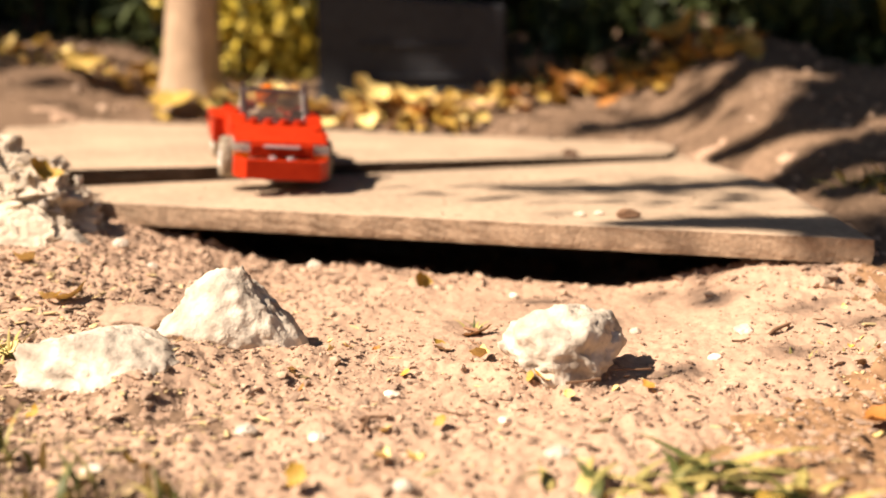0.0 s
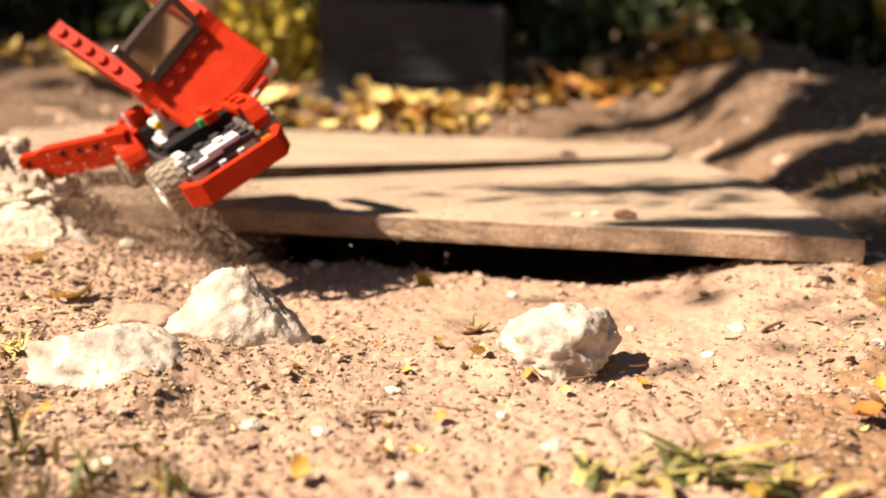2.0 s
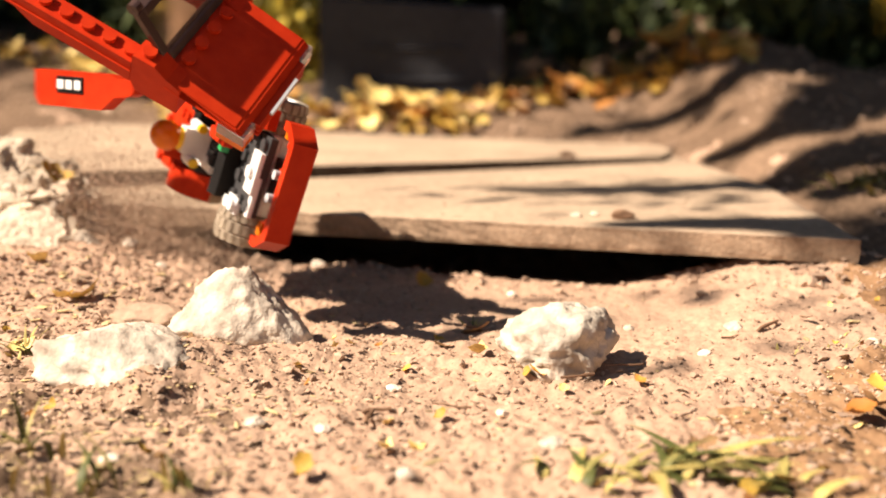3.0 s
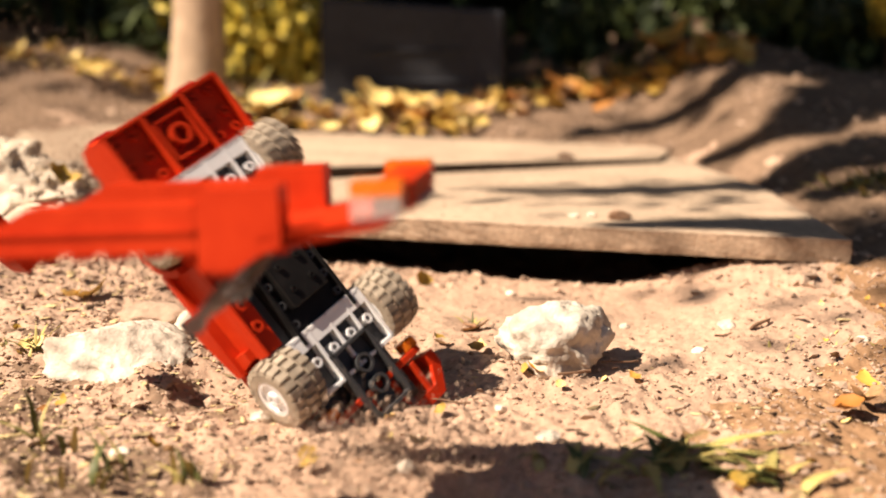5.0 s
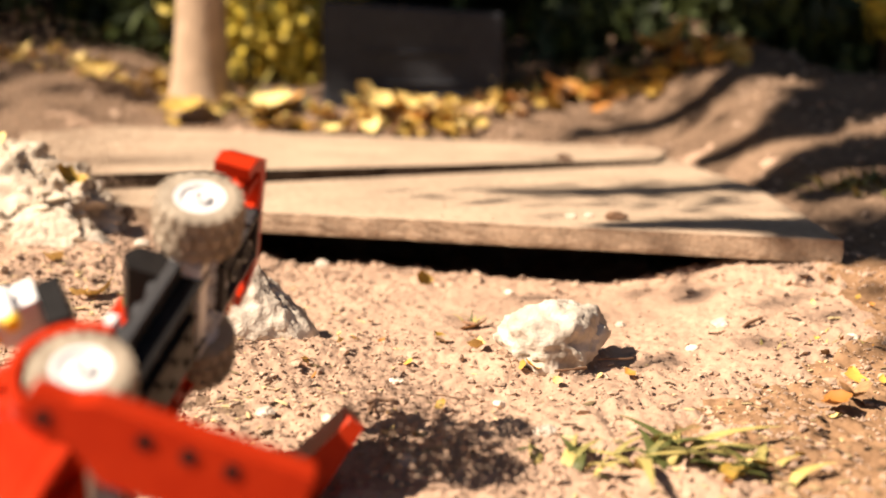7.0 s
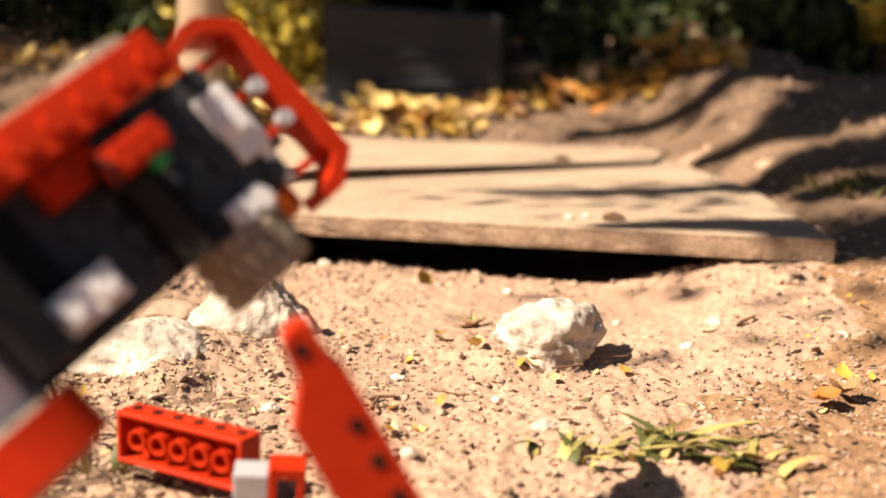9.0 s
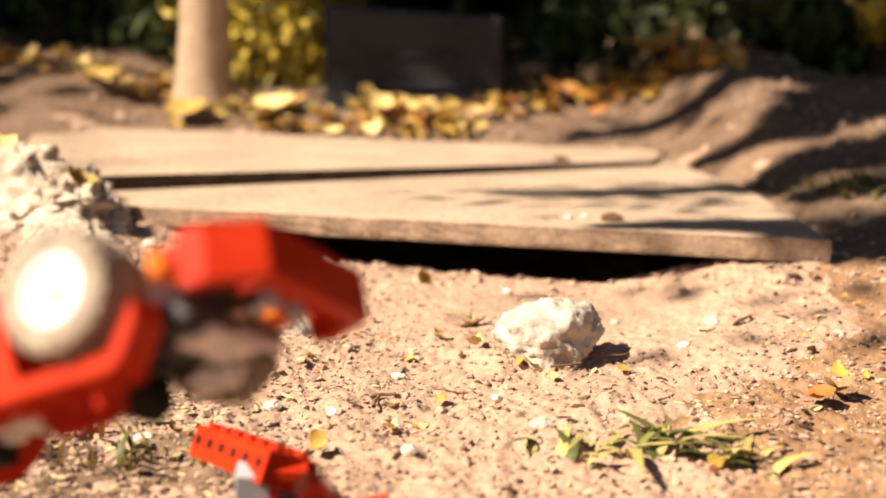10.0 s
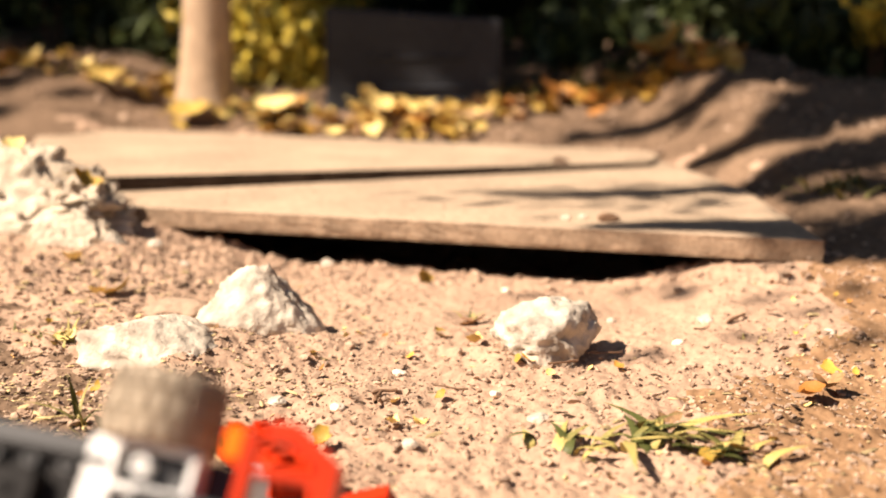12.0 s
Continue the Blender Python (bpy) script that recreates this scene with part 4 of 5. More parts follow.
def build_car():
    car = holder("toy_car", "red plastic brick-built toy car chassis with white axles and dusty tyres", "toy car")
    # floor
    bm = box(bmesh.new(), -24, 24, -12, 12, -3.2, 0)
    for y in (-12, 10.8):
        box(bm, -24, 24, y, y + 1.2, -5.6, -3.2, 0.1)
    floor_ = part("floor_plate", bm, BLACK, car, "black plastic floor plate")
    bm = box(bmesh.new(), -21, 13, -7.6, 7.6, -7.0, -3.0)
    for i in range(4):
        for y in (-4, 4):
            ring(bm, (-16 + 8 * i, y, -7.2), 0.5, 1.1, 0.9, "z", 10)
    part("centre_plate", bm, BLACK, floor_)
    for s in (-1, 1):
        for i in range(6):
            part("peg", ring(bmesh.new(), (-18 + 7 * i, s * 9.6, -4.0), 0.7, 1.4, 1.8, "z", 10), DGREY, floor_)
    for x in (-30, 30):
        build_axle(car, x)
    for x in (-30, 30):
        for y in (-22.6, 22.6):
            build_wheel(car, x, y)
    # tow plate under the nose
    bm = bmesh.new()
    box(bm, 31, 56, -8, 8, -3.4, -1.0, 0.2)
    for y in (-8, 6.8):
        box(bm, 31, 56, y, y + 1.2, -7.2, -3.4, 0.1)
    for x in (31, 54.8):
        box(bm, x, x + 1.2, -8, 8, -7.2, -3.4, 0.1)
    for x in (39.5, 47.5):
        ring(bm, (x, 0, -5.2), 2.2, 3.2, 4.0, "z", 18)
    part("nose_plate", bm, DGREY, car, "dark grey plate with two tubes")
    # front bumper
    bm = bmesh.new()
    prism(bm, [(51, -24), (56, -24), (64.5, -18.5), (64.5, 18.5), (56, 24), (51, 24), (51, 20.5), (55, 20.5), (60.5, 17), (60.5, -17), (55, -20.5), (51, -20.5)], -5, 4.6, "z")
    bump = part("front_bumper", bm, RED, car)
    bm = bmesh.new()
    for y in (-16, -6, 4, 14):
        box(bm, 50, 61, y, y + 2, -4.4, 1.0, 0.2)
    box(bm, 47, 49.2, -21, 21, -4.4, -1, 0.2)
    part("bumper_web", bm, RED, bump)
    bm = bmesh.new()
    for y in (-4.5, 4.5):
        cyl(bm, (56.5, y, 4.0), 1.8, 2.6, "z", 14)
    part("bumper_pin", bm, LGREY, bump, "pale pins behind the bumper")
    for s in (-1, 1):
        bm = box(bmesh.new(), 43.5, 47.0, 16 * s - (0 if s > 0 else 6), 16 * s + (6 if s > 0 else 0), -4.2, 0.4, 0.5)
        part("indicator", bm, ORANGE, bump, "orange see-through plate behind the bumper")
    # black engine block under the bonnet
    bm = bmesh.new()
    box(bm, 24, 47, -15.5, 15.5, 3, 6.2)
    for x in (28, 36, 44):
        for y in (-12, -4, 4, 12):
            stud(bm, x, y, 6.2)
    part("engine_plate", bm, DGREY, car, "dark grey studded plate")
    bm = bmesh.new()
    box(bm, 39.5, 47.5, -7, 9.2, 6.4, 8.6)
    stud(bm, 43.5, 1, 8.6)
    part("side_clip", stud(stud(box(bmesh.new(), 28, 38, -18, -11.5, 6.4, 8.8), 30.5, -14.5, 8.8), 35.5, -14.5, 8.8), WHITE, car, "white studded brick by the wheel")
    box(bm, 44.6, 47.2, -15.8, 0, 5.0, 7.2, 0.3)
    part("hood_clip", bm, WHITE, car, "white bricks behind the bumper")
    # cabin
    bm = box(bmesh.new(), -24, 24, -15.8, 15.8, 0, 3.0)
    for x in range(-20, 24, 8):
        for y in (-12, -4, 4, 12):
            stud(bm, x, y, 3.0)
    part("cabin_floor", bm, DGREY, car)
    bm = bmesh.new()
    box(bm, -22, -14, -14, 14, 3.1, 14.5)
    box(bm, -14, -4, -14, 14, 3.1, 7.0)
    part("bench_seat", bm, BLACK, car)
    bm = prism(bmesh.new(), [(14, 3), (22, 3), (22, 12), (18, 14), (14, 11)], -15.5, 15.5, "y")
    part("dashboard", bm, BLACK, car)
    bm = ring(bmesh.new(), (0, 0, 0), 3.0, 4.0, 1.2, "x", 18)
    for v in bm.verts:
        v.co = Vector((v.co.x + 0.012, v.co.y + 0.007, v.co.z + 0.013))
    part("steering_wheel", bm, BLACK, car)
    bm = box(bmesh.new(), 20, 23.5, 2, 8, 12, 15.5)
    part("green_plate", bm, GREEN, car, "small green brick")
    # red bricks beside the dashboard and the remaining wing over one front wheel
    bm = box(bmesh.new(), 12, 26, 4.5, 11, 12.0, 16.2)
    for x in (15, 19, 23):
        stud(bm, x, 7.7, 16.2)
    part("red_brick", bm, RED, car)
    bm = box(bmesh.new(), -19, 38, 15.5, 25.5, 12.0, 15.2)
    for x in range(-14, 38, 8):
        stud(bm, x, 20, 15.2)
    prism(bm, [(37.5, 15.2), (37.5, 12.0), (41.2, 6.5), (43, 4), (43, 7.5), (40, 13)], 17.5, 25.5, "y")
    prism(bm, [(14, 12.1), (19.5, 12.1), (17.5, 3.0), (14, 3.0)], 23.3, 25.5, "y")
    part("wing", bm, RED, car, "red wing with studs over the wheel")
    # sills and flanks
    for s in (1,):
        bm = box(bmesh.new(), -20, 19, 16.2 * s if s > 0 else -24, 24 if s > 0 else -16.2, -3.0, 1.0)
        for x in (-14, -6, 2, 10):
            ring(bm, (x, s * 20, -3.6), 1.0, 2.0, 1.8, "z", 12)
        box(bm, -20, 19, 22.8 * s if s > 0 else -24, 24 if s > 0 else -22.8, -5.0, -3.0, 0.2)
        sill = part("sill", bm, RED, car)
        bm = box(bmesh.new(), -19, 18, 17 * s if s > 0 else -23.2, 23.2 if s > 0 else -17, 1.1, 9.6)
        part("door_panel", bm, RED, car)
    for s in (-1, 1):
        for x in (-30,):
            arc = [(x + 14.5 * math.cos(a), 14.5 * math.sin(a)) for a in [math.pi * k / 12 for k in range(13)]]
            arc += [(x + 12.2 * math.cos(a), 12.2 * math.sin(a)) for a in [math.pi * k / 12 for k in range(12, -1, -1)]]
            part("rear_fender", prism(bmesh.new(), arc, 17 * s, 27.5 * s, "y"), RED, car, "red arched wheel guard")
    # tail
    bm = bmesh.new()
    box(bm, -61, -39, -23, 23, -1.0, 1.2)
    for y in (-23, -8.6, 7.4, 21.8):
        box(bm, -61, -39, y, y + 1.2, -5, -1.0, 0.1)
    for x in (-61, -40.2):
        box(bm, x, x + 1.2, -23, 23, -5, -1.0, 0.1)
    ring(bm, (-50, 0, -3.0), 2.4, 3.6, 4.0, "z", 18)
    for x0, x1, y0, y1 in ((-57, -43, -6.4, -5.4), (-57, -43, 5.4, 6.4), (-57, -56, -6.4, 6.4), (-44, -43, -6.4, 6.4)):
        box(bm, x0, x1, y0, y1, -4.4, -1.0, 0.1)
    for y in (-19, -12, 12, 19):
        for x in (-57, -49, -43):
            ring(bm, (x, y, -1.6), 0.9, 1.8, 1.6, "z", 10)
    tail = part("tail_plate", bm, RED, car)
    bm = prism(bmesh.new(), [(-61, 1.2), (-62.5, 4), (-62.5, 10), (-59, 12.5), (-46, 12.5), (-42, 11), (-42, 1.2)], -22.8, 22.8, "y")
    for y in (-20, -12, -4, 4, 12, 20):
        stud(bm, -56, y, 12.5)
    part("boot", bm, RED, tail)
    bm = box(bmesh.new(), -39, 19, 17.4, 23.2, 9.7, 12.2)
    for x in range(-35, 18, 8):
        stud(bm, x, 20.3, 12.2)
    part("flank_plate", bm, RED, car, "red studded plate along the flank")
    part("studded_brick", stud(stud(box(bmesh.new(), 2, 18, 8.4, 16.2, 3.2, 9.6), 6, 12.3, 9.6), 14, 12.3, 9.6), RED, car)
    part("seat_brick", stud(stud(box(bmesh.new(), -14, 2, -12, -4.2, 7.1, 9.8), -10, -8, 9.8), -2, -8, 9.8), WHITE, car, "white brick in the cabin")
    for s in (-1, 1):
        part("tail_light", box(bmesh.new(), -63.6, -62.2, 13 * s if s > 0 else -21, 21 if s > 0 else -13, 5, 10), DARKRED, tail, "see-through red tail light")
    return car


def build_shell():
    sh = holder("body_shell", "red upper body of the toy car with bonnet and smoky windscreen", "toy car body")
    bm = bmesh.new()
    prism(bm, [(54.6, 10.8), (55.4, 12.2), (52.5, 14.2), (24, 18.2), (20, 18.2), (20, 15.2), (24, 15.2), (51.6, 11.6)], -23.6, 23.6, "y")
    for v in bm.verts:
        side = max(0, abs(v.co.y) - 0.016) / 0.0076
        if v.co.x > 0.04:
            v.co.x -= 0.002 * side
        if v.co.x < 0.03:
            v.co.y *= 1 - 0.32 * (v.co.x < 0.0235)
        v.co.z -= 0.0006 * side
    bmesh.ops.bevel(bm, geom=list(bm.edges), offset=0.0007, segments=2, affect='EDGES')
    for y in (-12, -4, 4, 12):
        stud(bm, 25, y, 18.0)
    part("bonnet", bm, RED, sh, "glossy red bonnet with a row of studs")
    for s in (-1, 1):
        a, b = (16.1 * s, 24 * s)
        y0, y1 = min(a, b), max(a, b)
        bm = prism(bmesh.new(), [(11, 17.4), (11, 21.5), (19, 21.5), (23.8, 18.5), (29, 16.5), (29, 4.0), (13, 4.0), (11, 8)], y0, y1, "y")
        stud(bm, 15, 20 * s, 21.5)
        part("wing", bm, RED, sh)
        lamp = part("headlight", prism(bmesh.new(), [(44, 7.0), (54.5, 7.0), (54.0, 11.2), (44, 11.6)], y0, y1, "y"), CLEAR, sh, "clear plastic headlight")
        part("side_lamp", prism(bmesh.new(), [(44, 3.8), (54.6, 3.8), (54.5, 6.8), (44, 6.8)], y0 + 0.3, y1 - 0.3, "y"), ORANGE, lamp, "orange strip under the headlight")
        # flank beam with studs, cut slantwise at its end
        bm = prism(bmesh.new(), [(10.8, 17.2), (-36, 17.2), (-36, 12.6), (-26, 7.0), (10.8, 7.0)], y0, y1, "y")
        prism(bm, [(10.8, 12.0), (-36.2, 12.0), (-36.2, 12.9), (10.8, 12.9)], y1 - 0.1 if s > 0 else y0 - 0.6, y1 + 0.6 if s > 0 else y0 + 0.1, "y")
        for x in range(-32, 10, 8):
            stud(bm, x, s * 20, 17.2)
        part("flank_beam", bm, RED, sh, "red side beam with studs")
    bm = bmesh.new()
    for z in (4.6, 7.0, 9.4):
        box(bm, 48, 56.2 - z * 0.06, -15.9, 15.9, z, z + 1.6, 0.2)
    box(bm, 47.5, 53.5, -15.9, 15.9, 4.4, 11, 0.2)
    gr = part("grille", bm, RED, sh, "red slatted grille")
    part("badge_bar", box(bmesh.new(), 55.2, 56.8, -9, 9, 9.6, 10.9, 0.2), LGREY, gr, "pale bar across the grille")
    # windscreen: frame and pane
    def lean(bm):
        for v in bm.verts:
            v.co.x -= (v.co.z - 0.0185) * 0.85
        return bm
    bm = bmesh.new()
    box(bm, 18.5, 21.5, -18.2, -14.8, 18.4, 34, 0.2)
    box(bm, 18.5, 21.5, 14.8, 18.2, 18.4, 34, 0.2)
    box(bm, 18.5, 21.5, -14.8, 14.8, 31.8, 34, 0.2)
    box(bm, 18.5, 21.5, -14.8, 14.8, 18.4, 20.6, 0.2)
    ws = part("windscreen", lean(bm), FRAME_BROWN, sh, "dark smoky plastic windscreen frame")
    part("pane", lean(box(bmesh.new(), 19.6, 20.6, -14.7, 14.7, 20.6, 31.8, 0)), SMOKE, ws, "smoky clear pane")
    for s in (-1, 1):
        part("hinge", cyl(bmesh.new(), (6.2, s * 16.5, 34.5), 2.2, 3, "y", 14), FRAME_BROWN, ws)
    return sh


def build_figure():
    """A plain toy figure: helmet, head, torso, arms and legs in one mesh."""
    bm = bmesh.new()
    prism(bm, [(-6.5, 0), (6.5, 0), (5, 11), (-5, 11)], -3.5, 3.5, "x", 0)
    for s in (-1, 1):
        cyl(bm, (3, s * 7.2, 6.5), 2.0, 9, "x", 10, idx=0)
        cyl(bm, (8, s * 7.2, 6.2), 1.9, 3, "x", 10, idx=1)
        box(bm, -2, 12, s * 3.4 - 3, s * 3.4 + 3, -6, -0.2, 0.4, 3)
    cyl(bm, (0, 0, 15), 4.6, 8, "z", 18, idx=1)
    r = bmesh.ops.create_uvsphere(bm, u_segments=18, v_segments=12, radius=0.0063, matrix=Matrix.Translation((0, 0, 0.0172)))
    for v in r["verts"]:
        for f in v.link_faces:
            f.material_index = 2
    ob = thing("toy_figure", bm, [WHITE, YELLOW, ORANGE, BLACK], "plastic toy figure with a red-orange helmet and pale body", "toy figure")
    return ob


def build_tailgate():
    t = holder("flank_panel", "long smooth red toy panel torn off the car's flank", "toy brick")
    bm = prism(bmesh.new(), [(-28, 1), (-27, -2), (-24, -3.2), (-18, -3.6), (-11, -9), (22, -9), (24, -6), (24, 5), (-16, 5), (-20, 3.5), (-27, 3.5)], -3.5, 3.5, "y")
    part("panel", bm, RED, t)
    for x in (-23.5, -6, 2, 10):
        part("peg_hole", cyl(bmesh.new(), (x, -3.55, -0.3 if x < -20 else 1.5), 1.5, 0.5, "y", 12), BLACK, t, "dark round peg hole")
    part("sticker", box(bmesh.new(), -2, 12, 3.55, 3.9, -3.5, 3, 0.1), BLACK, t, "black sticker with pale bars")
    for x in (-1, 3.5, 8):
        part("sticker_bar", box(bmesh.new(), x, x + 3.4, 3.95, 4.2, -2.0, 1.6, 0.05), WHITE, t)
    return t


def build_slope():
    t = holder("slope_brick", "loose dark red sloped toy brick", "toy brick")
    bm = prism(bmesh.new(), [(-12, -4), (12, -4), (12, 0), (-6, 5), (-12, 5)], -8, 8, "y")
    part("body", bm, RED, t)
    bm = box(bmesh.new(), -12, -6, -8, 8, 5.1, 8.3, 0.3)
    part("cap", bm, BLACK, t, "black plate on the slope")
    return t


def build_brick():
    t = holder("long_brick", "loose red toy brick with studs and a row of holes", "toy brick")
    bm = box(bmesh.new(), -23.8, 23.8, -8, 8, 0.5, 4.8)
    for y in (-8, 6.6):
        box(bm, -23.8, 23.8, y, y + 1.4, -4.8, 0.6, 0.2)
    for x in (-23.8, 22.4):
        box(bm, x, x + 1.4, -6.6, 6.6, -4.8, 0.6, 0.2)
    for x in (-16, -8, 0, 8, 16):
        ring(bm, (x, 0, -2.1), 2.4, 3.3, 5.2, "z", 16)
    for x in (-20, -12, -4, 4, 12, 20):
        for y in (-4, 4):
            stud(bm, x, y, 4.8)
    part("body", bm, RED, t)
    bm = bmesh.new()
    for x in (-20, -12, -4, 4, 12, 20):
        cyl(bm, (x, -8.05, 0.5), 1.6, 0.5, "y", 12)
    part("hole", bm, BLACK, t, "dark holes along the side")
    return t


def build_clip():
    t = holder("clip_brick", "small red toy clip brick with a square opening", "toy brick")
    bm = bmesh.new()
    box(bm, -4.5, -2.5, -4, 4, -5, 5)
    box(bm, 2.5, 4.5, -4, 4, -5, 5)
    box(bm, -2.5, 2.5, -4, 4, 2, 5)
    part("arch", bm, RED, t)
    bm = box(bmesh.new(), -13, -4.6, -3.8, 3.8, -4, 3)
    part("plate", bm, LGREY, t, "grey plate")
    return t


toy_car = build_car()
body_shell = build_shell()
toy_figure = build_figure()
tailgate = build_tailgate()
slope = build_slope()
long_brick = build_brick()
long_brick.scale = (0.9, 0.9, 0.9)
clip_brick = build_clip()


# ---- dust and grains thrown up from the soil ----
def grains(name, n, centre, spread, size, seed, label):
    rs = np.random.default_rng(seed)
    p = rs.standard_normal((n, 3)) * np.array(spread)
    keep = np.abs(p / np.array(spread)).max(1) < 2.4
    p = p[keep]
    s = size * (0.4 + 1.2 * rs.uniform(0, 1, len(p)) ** 4)
    ob = crumbs(name, p[:, 0], p[:, 1], s, CLOD, seed, lift=p[:, 2])
    return tagged(ob, label, "dust", kind="stuff")


PUFFS = [grains("airborne_dust", 26000, None, (0.024, 0.015, 0.015), 0.00034, 91, "fine brown dust thrown up from the soil"),
         grains("airborne_dust", 30000, None, (0.036, 0.018, 0.022), 0.00031, 92, "fine brown dust drifting above the soil"),
         grains("flying_grains", 160, None, (0.035, 0.02, 0.016), 0.00045, 93, "grains of sand flying over the hollow"),
         grains("airborne_dust", 5000, None, (0.020, 0.012, 0.008), 0.00042, 94, "dirt splashed up where the car strikes"),
         grains("flying_grains", 160, None, (0.018, 0.012, 0.009), 0.0008, 95, "clods splashed up where the car strikes")]


def motions():
    """All that moves: the car, the body that breaks off it and the loose bricks."""
    walk(toy_car, [
        (0, pose(-0.0959, 0.6666, 0.0179, -4.0, 3.9, -75.4)),
        (0.5, pose(-0.1151, 0.6320, 0.0128, -2.0, -1.7, -70.8)),
        (1, pose(-0.1375, 0.6057, 0.0111, -3.4, -0.8, -66.5)),
        (1.5, pose(-0.1305, 0.5710, 0.0224, 5.3, -1.6, -56.2)),
        (2, pose(-0.1117, 0.5377, 0.0334, 29.4, 2.7, -60.2)),
        (2.5, pose(-0.0965, 0.4982, 0.0423, 53.5, 8.7, -60.7)),
        (3, pose(-0.0833, 0.4826, 0.0383, 73.7, 9.1, -63.3)),
        (3.2, pose(-0.0777, 0.4769, 0.0356, 81.3, 9.4, -63.7)),
        (3.6, pose(-0.0708, 0.4518, 0.0298, 102.2, 24.8, -67.4)),
        (4, pose(-0.0639, 0.4266, 0.0241, 125.9, 40.4, -64.4)),
        (4.4, pose(-0.0569, 0.4015, 0.0183, 158.1, 53.0, -50.5)),
        (4.8, pose(-0.0500, 0.3764, 0.0126, -157.8, 57.1, -23.7)),
        (5, pose(-0.0515, 0.3548, 0.0165, -139.1, 52.7, -5.6)),
        (5.5, pose(-0.0544, 0.3107, 0.0277, -119.6, 33.4, 13.5)),
        (6, pose(-0.0657, 0.3161, 0.0235, -89.3, 15.9, 30.2)),
        (6.5, pose(-0.0667, 0.2802, 0.0215, -71.0, -5.0, 55.1)),
        (7, pose(-0.0696, 0.2548, 0.0142, -73.6, -26.1, 75.2)),
        (7.2, pose(-0.0704, 0.2456, 0.0189, -60.3, -31.9, 74.1)),
        (7.6, pose(-0.0708, 0.2343, 0.0269, -30.8, -35.0, 69.0)),
        (8, pose(-0.0712, 0.2230, 0.0349, -0.4, -35.6, 62.5)),
        (8.4, pose(-0.0716, 0.2117, 0.0429, 29.5, -33.5, 56.6)),
        (8.8, pose(-0.0721, 0.2004, 0.0509, 58.1, -29.2, 52.9)),
        (9, pose(-0.0713, 0.1998, 0.0500, 58.5, -27.7, 50.2)),
        (9.5, pose(-0.0816, 0.2142, 0.0352, 130.0, -31.8, -9.3)),
        (10, pose(-0.0804, 0.1930, 0.0312, 153.1, -19.5, -14.4)),
        (10.5, pose(-0.0817, 0.1745, 0.0289, 175.8, 0.0, -15.4)),
        (10.733, pose(-0.0791, 0.1706, 0.0194, -148.3, 2.4, -21.7)),
        (11, pose(-0.0762, 0.1662, 0.0085, -107.4, 9.1, -25.6)),
        (11.5, pose(-0.0821, 0.1632, 0.0124, -123.2, 8.0, -12.9)),
        (12, pose(-0.0841, 0.1637, 0.0131, -121.2, 7.0, -10.3)),
    ])
    walk(body_shell, [
        (0, pose(-0.0959, 0.6666, 0.0179, -4.0, 3.9, -75.4)),
        (0.5, pose(-0.1151, 0.6320, 0.0128, -2.0, -1.7, -70.8)),
        (1, pose(-0.1375, 0.6057, 0.0111, -3.4, -0.8, -66.5)),
        (1.5, pose(-0.1375, 0.5876, 0.0414, 22.0, 12.9, -45.7)),
        (2, pose(-0.1310, 0.5535, 0.0754, 58.2, 29.4, -21.2)),
        (2.5, pose(-0.1180, 0.4680, 0.0910, 74.8, 38.1, 10.4)),
        (3, pose(-0.1058, 0.4249, 0.0859, 45.2, 30.0, -5.1)),
        (3.2, pose(-0.1002, 0.4059, 0.0851, 43.1, 29.5, -5.5)),
        (3.6, pose(-0.0907, 0.3735, 0.0809, 80.3, 22.6, 2.8)),
        (4, pose(-0.0812, 0.3412, 0.0766, 114.6, 12.7, 4.9)),
        (4.4, pose(-0.0718, 0.3088, 0.0724, 147.6, 3.4, 1.1)),
        (4.8, pose(-0.0623, 0.2765, 0.0681, -178.9, -2.4, -7.2)),
        (5, pose(-0.0597, 0.2656, 0.0603, 179.0, -3.1, -7.5)),
        (5.5, pose(-0.0585, 0.2424, 0.0382, 175.0, 4.1, -7.2)),
        (5.733, pose(-0.0549, 0.1853, 0.0302, 143.9, -1.1, 22.9)),
        (6, pose(-0.0508, 0.1199, 0.0210, 110.4, 12.7, 55.1)),
        (6.5, pose(-0.0813, 0.1732, 0.0012, 129.9, 3.3, 51.6)),
        (7.2, pose(-0.0850, 0.1000, -0.0200, 150.0, -6.1, 48.2)),
        (12, pose(-0.0850, 0.1000, -0.0200, 150.0, -6.1, 48.2)),
    ])
